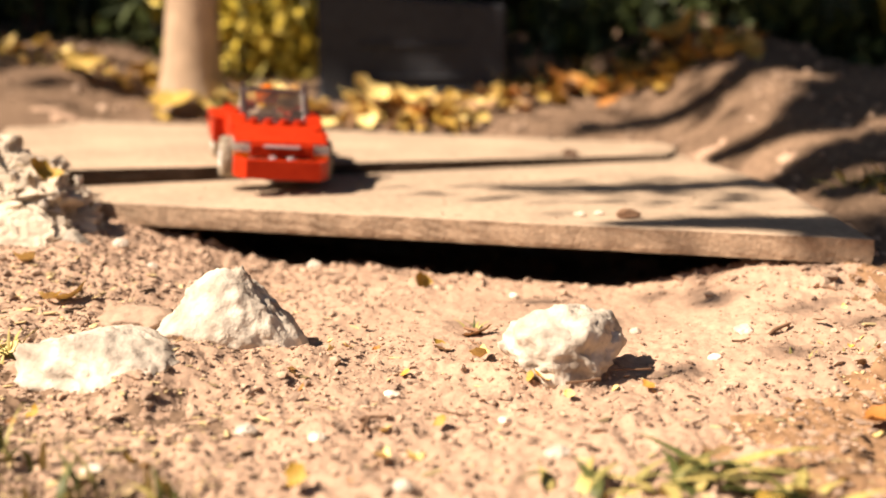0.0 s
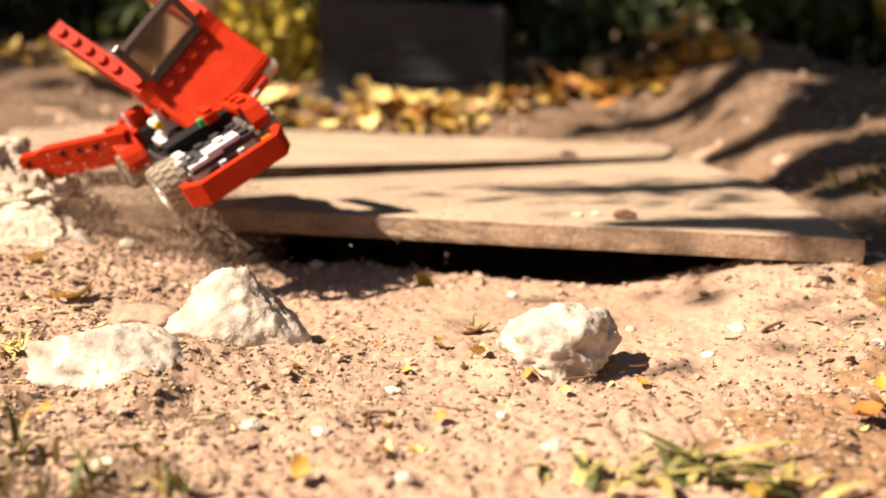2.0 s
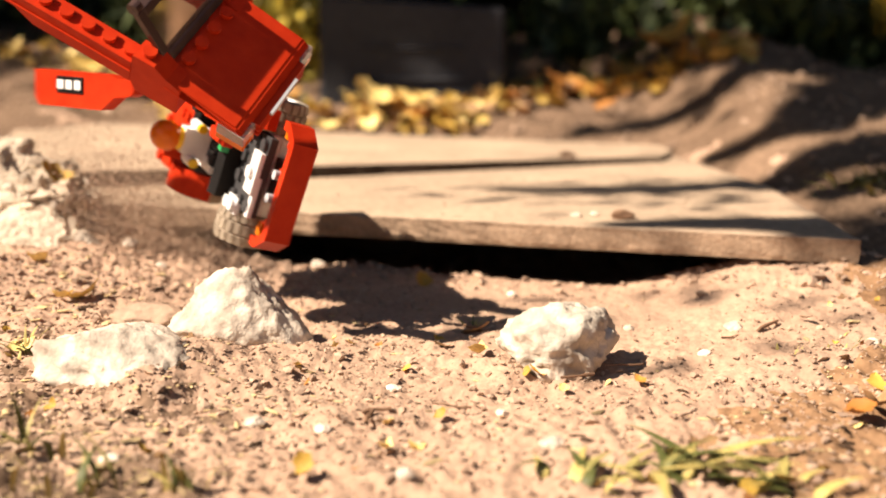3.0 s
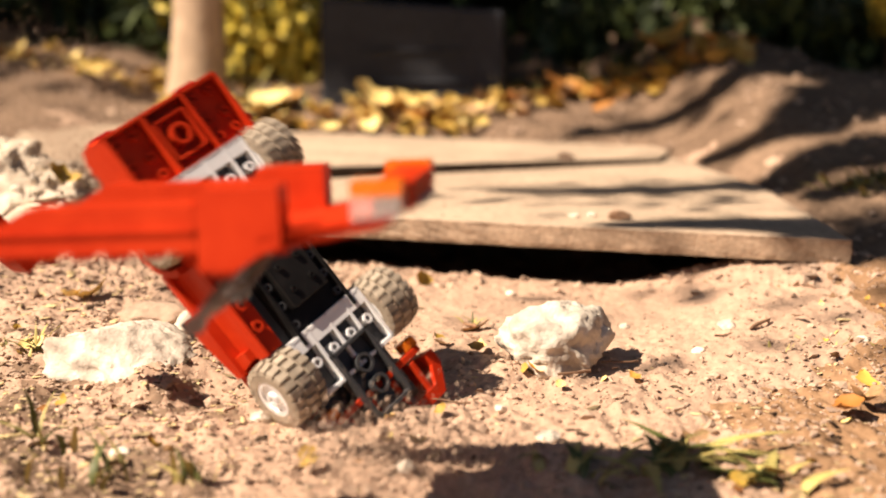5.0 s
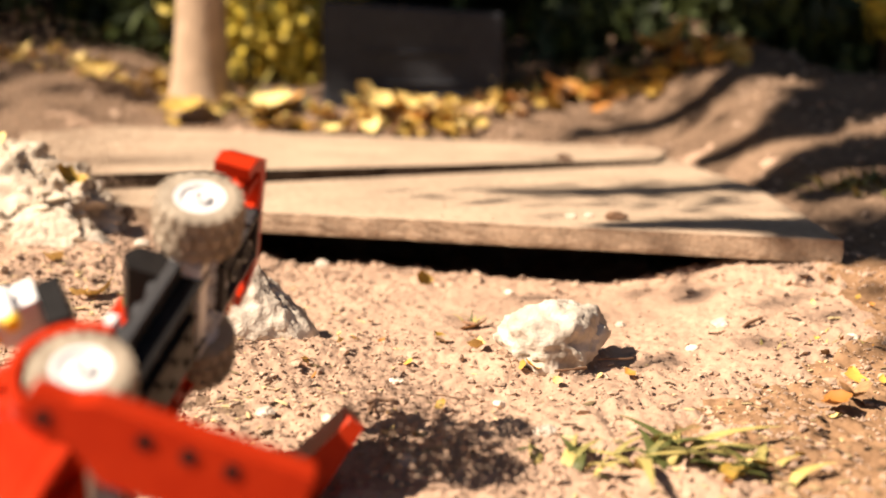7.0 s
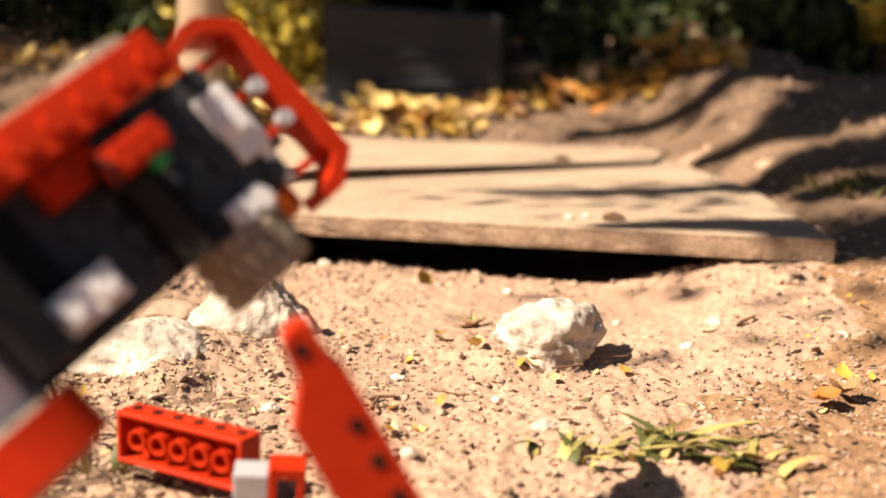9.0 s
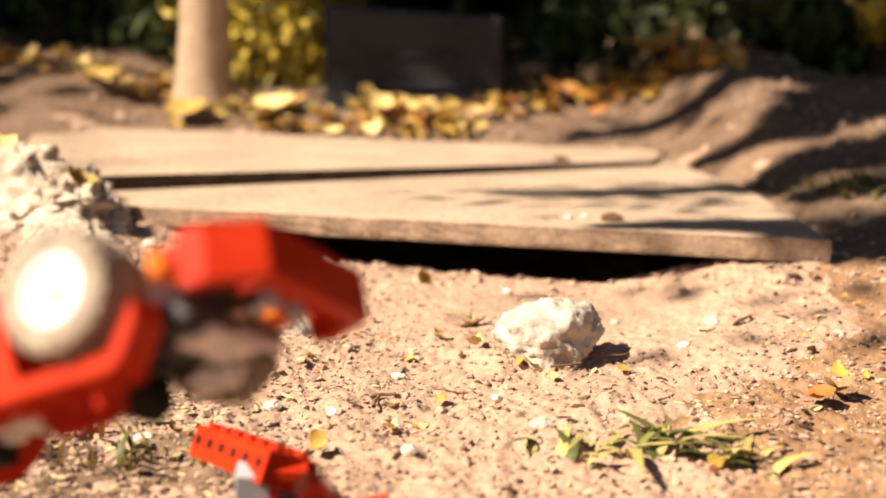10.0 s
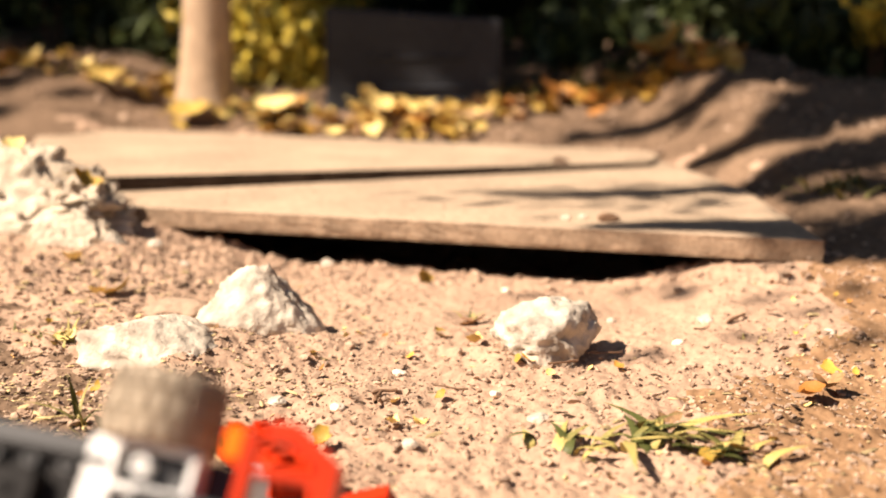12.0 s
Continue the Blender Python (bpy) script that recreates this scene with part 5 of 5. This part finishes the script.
    walk(toy_figure, [
        (0, pose(-0.0984, 0.6714, 0.0294, -4.0, 3.9, -75.4)),
        (0.5, pose(-0.1187, 0.6374, 0.0237, -2.0, -1.7, -70.8)),
        (1, pose(-0.1412, 0.6108, 0.0221, -3.4, -0.8, -66.5)),
        (1.5, pose(-0.1365, 0.5745, 0.0330, 5.3, -1.6, -56.2)),
        (2, pose(-0.1207, 0.5390, 0.0423, 29.4, 2.7, -60.2)),
        (2.5, pose(-0.1078, 0.4978, 0.0481, 53.5, 8.7, -60.7)),
        (3, pose(-0.0958, 0.4827, 0.0404, 73.7, 9.1, -63.3)),
        (3.2, pose(-0.0903, 0.4773, 0.0363, 81.3, 9.4, -63.7)),
        (3.6, pose(-0.0826, 0.4549, 0.0291, 102.2, 24.8, -67.4)),
        (4, pose(-0.0751, 0.4321, 0.0218, 125.9, 40.4, -64.4)),
        (4.4, pose(-0.0663, 0.4091, 0.0173, 158.1, 53.0, -50.5)),
        (4.8, pose(-0.0578, 0.3864, 0.0125, -157.8, 57.1, -23.7)),
        (5, pose(-0.0599, 0.3644, 0.0171, -139.1, 52.7, -5.6)),
        (5.5, pose(-0.0637, 0.3192, 0.0279, -119.6, 33.4, 13.5)),
        (6, pose(-0.0757, 0.3231, 0.0272, -89.3, 15.9, 30.2)),
        (6.5, pose(-0.0803, 0.2816, 0.0293, -71.0, -5.0, 55.1)),
        (6.667, pose(-0.0809, 0.2619, 0.0305, -102.0, 40.0, 52.8)),
        (6.833, pose(-0.0859, 0.2557, 0.0300, 173.9, 64.7, -14.1)),
        (7, pose(-0.0910, 0.2495, 0.0295, 110.0, 30.0, -60.0)),
        (7.2, pose(-0.0960, 0.2459, 0.0270, 120.0, 35.0, -70.0)),
        (8, pose(-0.1600, 0.2200, -0.0120, 85.0, 45.0, -60.0)),
        (8.8, pose(-0.1900, 0.2100, -0.0200, 90.0, 50.0, -70.0)),
        (12, pose(-0.1900, 0.2100, -0.0200, 90.0, 50.0, -70.0)),
    ])
    walk(tailgate, [
        (0, pose(-0.1298, 0.6941, 0.0312, -4.0, 3.9, -75.4)),
        (0.5, pose(-0.1518, 0.6576, 0.0217, -2.0, -1.7, -70.8)),
        (1, pose(-0.1706, 0.6085, 0.0241, -3.9, -0.7, -66.4)),
        (1.267, pose(-0.1745, 0.5942, 0.0261, 11.4, -7.8, -33.0)),
        (1.5, pose(-0.1779, 0.5817, 0.0279, 20.0, -20.0, -5.0)),
        (2, pose(-0.1671, 0.5489, 0.0301, 15.0, -12.0, -5.0)),
        (2.2, pose(-0.1568, 0.5257, 0.0468, 0.0, -38.0, -6.0)),
        (2.5, pose(-0.1487, 0.4910, 0.0597, -30.0, -16.0, -6.0)),
        (2.65, pose(-0.1439, 0.4853, 0.0608, -20.0, -14.0, 40.0)),
        (2.8, pose(-0.1399, 0.4798, 0.0624, -10.0, -8.0, 82.0)),
        (2.95, pose(-0.1399, 0.4743, 0.0643, 0.0, -4.0, 132.0)),
        (3.1, pose(-0.1404, 0.4688, 0.0663, 5.0, -0.0, 176.0)),
        (3.2, pose(-0.1390, 0.4635, 0.0679, 10.0, -0.0, -170.0)),
        (3.6, pose(-0.1387, 0.4277, 0.0653, 24.4, 4.2, 159.4)),
        (4, pose(-0.1384, 0.3920, 0.0627, 35.0, 15.0, 130.0)),
        (4.267, pose(-0.1391, 0.3757, 0.0563, 55.8, 17.6, 96.6)),
        (4.533, pose(-0.1398, 0.3595, 0.0499, 72.6, 30.7, 64.4)),
        (4.8, pose(-0.1405, 0.3433, 0.0435, 80.0, 50.0, 30.0)),
        (5.5, pose(-0.1218, 0.3251, 0.0218, 70.0, 40.0, 50.0)),
        (6, pose(-0.1089, 0.2695, 0.0113, 60.0, 20.0, 40.0)),
        (6.5, pose(-0.0652, 0.1939, 0.0027, 40.0, 10.0, 20.0)),
        (6.8, pose(-0.0521, 0.1892, 0.0130, 15.0, 22.0, 8.0)),
        (7, pose(-0.0471, 0.1892, 0.0182, 5.0, 22.0, 5.0)),
        (7.2, pose(-0.0436, 0.1885, 0.0198, 0.0, 30.0, 5.0)),
        (8, pose(-0.0305, 0.1891, 0.0189, 0.0, 45.0, 5.0)),
        (8.8, pose(-0.0154, 0.1899, 0.0179, -5.0, 62.0, 8.0)),
        (9.1, pose(-0.0149, 0.1879, 0.0159, -5.0, 62.0, 8.0)),
        (9.5, pose(-0.0144, 0.1848, 0.0105, -5.0, 60.0, 8.0)),
        (9.8, pose(-0.0123, 0.1809, -0.0013, -5.0, 58.0, 8.0)),
        (10.2, pose(-0.0091, 0.1762, -0.0143, -5.0, 56.0, 8.0)),
        (12, pose(-0.0091, 0.1762, -0.0343, -5.0, 56.0, 8.0)),
    ])
    walk(slope, [
        (0, pose(-0.0744, 0.6631, 0.0295, -4.0, 3.9, -75.4)),
        (0.5, pose(-0.0942, 0.6312, 0.0259, -2.0, -1.7, -70.8)),
        (1, pose(-0.1163, 0.6064, 0.0236, -3.4, -0.8, -66.5)),
        (1.5, pose(-0.1116, 0.5745, 0.0379, 5.3, -1.6, -56.2)),
        (2, pose(-0.0987, 0.5348, 0.0542, 29.4, 2.7, -60.2)),
        (2.5, pose(-0.0906, 0.4884, 0.0642, 53.5, 8.7, -60.7)),
        (3, pose(-0.0851, 0.4689, 0.0588, 73.7, 9.1, -63.3)),
        (3.2, pose(-0.0821, 0.4621, 0.0548, 81.3, 9.4, -63.7)),
        (3.6, pose(-0.0803, 0.4348, 0.0394, 102.2, 24.8, -67.4)),
        (4, pose(-0.0791, 0.4072, 0.0246, 125.9, 40.4, -64.4)),
        (4.4, pose(-0.0722, 0.3886, 0.0099, 158.1, 53.0, -50.5)),
        (4.8, pose(-0.0662, 0.3699, -0.0049, -157.8, 57.1, -23.7)),
        (5, pose(-0.0652, 0.3507, -0.0037, -139.1, 52.7, -5.6)),
        (5.5, pose(-0.0609, 0.3116, 0.0039, -119.6, 33.4, 13.5)),
        (5.733, pose(-0.0554, 0.3194, -0.0044, -96.5, 33.9, 19.8)),
        (6, pose(-0.0514, 0.3304, -0.0157, -60.0, 30.0, 30.0)),
        (6.5, pose(-0.0398, 0.3017, -0.0189, -30.0, 35.0, 20.0)),
        (6.733, pose(-0.0359, 0.2912, -0.0178, -21.2, -7.0, 24.2)),
        (7, pose(-0.0314, 0.2792, -0.0165, -10.0, -55.0, 20.0)),
        (7.2, pose(-0.0309, 0.2733, -0.0152, -10.0, -58.0, 25.0)),
        (8, pose(-0.0197, 0.2525, -0.0217, 20.0, -90.0, 30.0)),
        (8.8, pose(-0.0164, 0.2371, -0.0271, -140.0, -60.0, -140.0)),
        (12, pose(-0.0164, 0.2371, -0.0271, -140.0, -60.0, -140.0)),
    ])
    walk(long_brick, [
        (0, pose(-0.1034, 0.6981, 0.0291, 3.9, 4.0, 14.9)),
        (0.5, pose(-0.1258, 0.6635, 0.0208, -1.7, 2.0, 19.2)),
        (1, pose(-0.1502, 0.6363, 0.0196, -0.9, 3.4, 23.5)),
        (1.5, pose(-0.1497, 0.5981, 0.0304, -1.6, -5.3, 33.9)),
        (2, pose(-0.1318, 0.5638, 0.0428, 3.1, -29.3, 28.3)),
        (2.5, pose(-0.1184, 0.5224, 0.0526, 14.5, -52.6, 17.8)),
        (3, pose(-0.1055, 0.5075, 0.0460, 29.7, -71.4, -1.7)),
        (3.2, pose(-0.1000, 0.5019, 0.0423, 47.7, -77.2, -20.7)),
        (3.6, pose(-0.0913, 0.4760, 0.0421, 114.6, -62.6, -94.6)),
        (4, pose(-0.0827, 0.4492, 0.0414, 124.7, -38.2, -112.6)),
        (4.4, pose(-0.0771, 0.4194, 0.0389, 124.9, -13.0, -122.6)),
        (4.8, pose(-0.0715, 0.3896, 0.0357, 120.9, 11.9, -132.7)),
        (5, pose(-0.0762, 0.3631, 0.0386, 119.9, 23.3, -130.1)),
        (5.5, pose(-0.0854, 0.3113, 0.0421, 126.8, 46.6, -120.6)),
        (6, pose(-0.0976, 0.3080, 0.0327, 87.5, 74.0, -152.4)),
        (6.5, pose(-0.0927, 0.2579, 0.0216, -14.8, 70.4, 131.1)),
        (7, pose(-0.0857, 0.2273, 0.0021, -60.1, 59.5, 109.0)),
        (7.2, pose(-0.0863, 0.2185, 0.0052, -51.5, 47.5, 121.3)),
        (7.6, pose(-0.0832, 0.2344, -0.0000, -77.6, 47.6, 72.1)),
        (8, pose(-0.0801, 0.2503, -0.0053, -94.1, 35.1, 31.3)),
        (8.4, pose(-0.0770, 0.2663, -0.0105, -97.2, 17.8, 0.1)),
        (8.8, pose(-0.0739, 0.2822, -0.0157, -90.9, 1.4, -28.7)),
        (9, pose(-0.0685, 0.2785, -0.0166, -90.9, 1.4, -28.7)),
        (9.5, pose(-0.0565, 0.2685, -0.0156, -50.0, -8.1, -44.1)),
        (10, pose(-0.0498, 0.2629, -0.0150, -26.3, -8.0, -54.4)),
        (10.5, pose(-0.0459, 0.2597, -0.0146, -12.9, -6.1, -60.0)),
        (11, pose(-0.0445, 0.2585, -0.0145, -8.0, -5.0, -62.0)),
        (12, pose(-0.0455, 0.2555, -0.0142, -8.0, -5.0, -62.0)),
    ])
    walk(clip_brick, [
        (0, pose(-0.1111, 0.6903, 0.0374, -4.0, 3.9, -75.4)),
        (0.5, pose(-0.1334, 0.6558, 0.0293, -2.0, -1.7, -70.8)),
        (1, pose(-0.1570, 0.6280, 0.0282, -3.4, -0.8, -66.5)),
        (1.5, pose(-0.1559, 0.5882, 0.0376, 5.3, -1.6, -56.2)),
        (2, pose(-0.1402, 0.5531, 0.0447, 29.4, 2.7, -60.2)),
        (2.5, pose(-0.1271, 0.5125, 0.0486, 53.5, 8.7, -60.7)),
        (3, pose(-0.1132, 0.4994, 0.0380, 73.7, 9.1, -63.3)),
        (3.2, pose(-0.1068, 0.4946, 0.0329, 81.3, 9.4, -63.7)),
        (3.6, pose(-0.0959, 0.4741, 0.0309, 102.2, 24.8, -67.4)),
        (4, pose(-0.0853, 0.4531, 0.0284, 125.9, 40.4, -64.4)),
        (4.4, pose(-0.0760, 0.4268, 0.0294, 158.1, 53.0, -50.5)),
        (4.8, pose(-0.0669, 0.4010, 0.0295, -157.8, 57.1, -23.7)),
        (5, pose(-0.0716, 0.3755, 0.0349, -139.1, 52.7, -5.6)),
        (5.5, pose(-0.0816, 0.3244, 0.0433, -119.6, 33.4, 13.5)),
        (6, pose(-0.0950, 0.3186, 0.0410, -89.3, 15.9, 30.2)),
        (6.5, pose(-0.0939, 0.2637, 0.0340, -71.0, -5.0, 55.1)),
        (7, pose(-0.0906, 0.2278, 0.0149, -73.6, -26.1, 75.2)),
        (7.2, pose(-0.0889, 0.2167, 0.0186, -60.3, -31.9, 74.1)),
        (7.467, pose(-0.0766, 0.2289, 0.0069, -17.9, -22.3, 34.3)),
        (7.733, pose(-0.0646, 0.2415, -0.0034, 10.0, 5.4, 10.9)),
        (8, pose(-0.0526, 0.2541, -0.0136, 30.0, 40.0, 0.0)),
        (8.8, pose(-0.0389, 0.2545, -0.0161, 8.0, 4.0, 5.0)),
        (9.5, pose(-0.0382, 0.2510, -0.0154, 8.0, 4.0, 5.0)),
        (10.5, pose(-0.0375, 0.2459, -0.0148, 8.0, 4.0, 5.0)),
        (12, pose(-0.0368, 0.2383, -0.0133, 8.0, 4.0, 5.0)),
    ])
    walk(PUFFS[0], [
        (0, pose(-0.1464, 0.5759, -0.0795, 0.0, 0.0, 0.0)),
        (0.8, pose(-0.1464, 0.5759, -0.0795, 0.0, 0.0, 0.0)),
        (1.3, pose(-0.1409, 0.5757, -0.0081, 0.0, 5.0, 0.0)),
        (2, pose(-0.1306, 0.5525, -0.0040, 0.0, 10.0, 5.0)),
        (3, pose(-0.1412, 0.5479, -0.0004, 0.0, 18.0, 8.0)),
        (4, pose(-0.1560, 0.5626, -0.0027, 0.0, 25.0, 10.0)),
        (6, pose(-0.1863, 0.5951, 0.0085, 0.0, 35.0, 12.0)),
        (9, pose(-0.2107, 0.5968, -0.0482, 0.0, 40.0, 14.0)),
        (12, pose(-0.2107, 0.5816, -0.0732, 0.0, 40.0, 14.0)),
    ])
    walk(PUFFS[1], [
        (0, pose(-0.1464, 0.5759, -0.0795, 0.0, 0.0, 0.0)),
        (1, pose(-0.1464, 0.5759, -0.0795, 0.0, 0.0, 0.0)),
        (1.6, pose(-0.1630, 0.5958, -0.0015, 0.0, 5.0, 0.0)),
        (2.5, pose(-0.1687, 0.5918, 0.0022, 0.0, 10.0, 5.0)),
        (3.2, pose(-0.1658, 0.5883, 0.0029, 0.0, 18.0, 8.0)),
        (5, pose(-0.1986, 0.6546, 0.0255, 0.0, 30.0, 8.0)),
        (8, pose(-0.2173, 0.6907, 0.0302, 0.0, 40.0, 8.0)),
        (12, pose(-0.2207, 0.6593, -0.0930, 0.0, 50.0, 8.0)),
    ])
    walk(PUFFS[2], [
        (0, pose(-0.1464, 0.5759, -0.0795, 0.0, 0.0, 0.0)),
        (0.9, pose(-0.1464, 0.5759, -0.0795, 0.0, 0.0, 0.0)),
        (1.4, pose(-0.0685, 0.5444, -0.0092, 0.0, 0.0, 0.0)),
        (2, pose(-0.0450, 0.5081, -0.0224, 0.0, 20.0, 0.0)),
        (2.6, pose(-0.0291, 0.4837, -0.0266, 0.0, 40.0, 0.0)),
        (3.2, pose(-0.0331, 0.4683, -0.0652, 0.0, 60.0, 0.0)),
        (12, pose(-0.0331, 0.4683, -0.1072, 0.0, 60.0, 0.0)),
    ])
    walk(PUFFS[3], [
        (0, pose(-0.0158, 0.2991, -0.0907, 0.0, 0.0, 0.0)),
        (4.5, pose(-0.0158, 0.2991, -0.0907, 0.0, 0.0, 0.0)),
        (5, pose(-0.0143, 0.2988, -0.0221, 0.0, 0.0, 0.0)),
        (5.5, pose(-0.0099, 0.3028, -0.0144, 0.0, 8.0, 0.0)),
        (6, pose(-0.0130, 0.2996, -0.0169, 0.0, 14.0, 0.0)),
        (6.6, pose(-0.0038, 0.3011, -0.0196, 0.0, 20.0, 0.0)),
        (7.2, pose(-0.0006, 0.2974, -0.0221, 0.0, 25.0, 0.0)),
        (8.2, pose(0.0025, 0.2906, -0.0583, 0.0, 30.0, 0.0)),
        (12, pose(0.0025, 0.2906, -0.1003, 0.0, 30.0, 0.0)),
    ])
    walk(PUFFS[4], [
        (0, pose(-0.0158, 0.2991, -0.0907, 0.0, 0.0, 0.0)),
        (4.5, pose(-0.0158, 0.2991, -0.0907, 0.0, 0.0, 0.0)),
        (5.2, pose(-0.0097, 0.2989, -0.0160, 0.0, 0.0, 0.0)),
        (5.6, pose(-0.0067, 0.2981, -0.0096, 0.0, 20.0, 0.0)),
        (6.2, pose(-0.0082, 0.2942, -0.0135, 0.0, 40.0, 0.0)),
        (7, pose(0.0024, 0.2889, -0.0187, 0.0, 60.0, 0.0)),
        (7.8, pose(0.0055, 0.2837, -0.0518, 0.0, 70.0, 0.0)),
        (12, pose(0.0055, 0.2837, -0.0938, 0.0, 70.0, 0.0)),
    ])
    for wheel in [o for o in toy_car.children if o.name.startswith("wheel")]:
        rest = wheel.matrix_basis.copy()
        walk(wheel, [(0.2 * k, rest @ Matrix.Rotation(0.4 * k, 4, 'Y')) for k in range(61)])


motions()
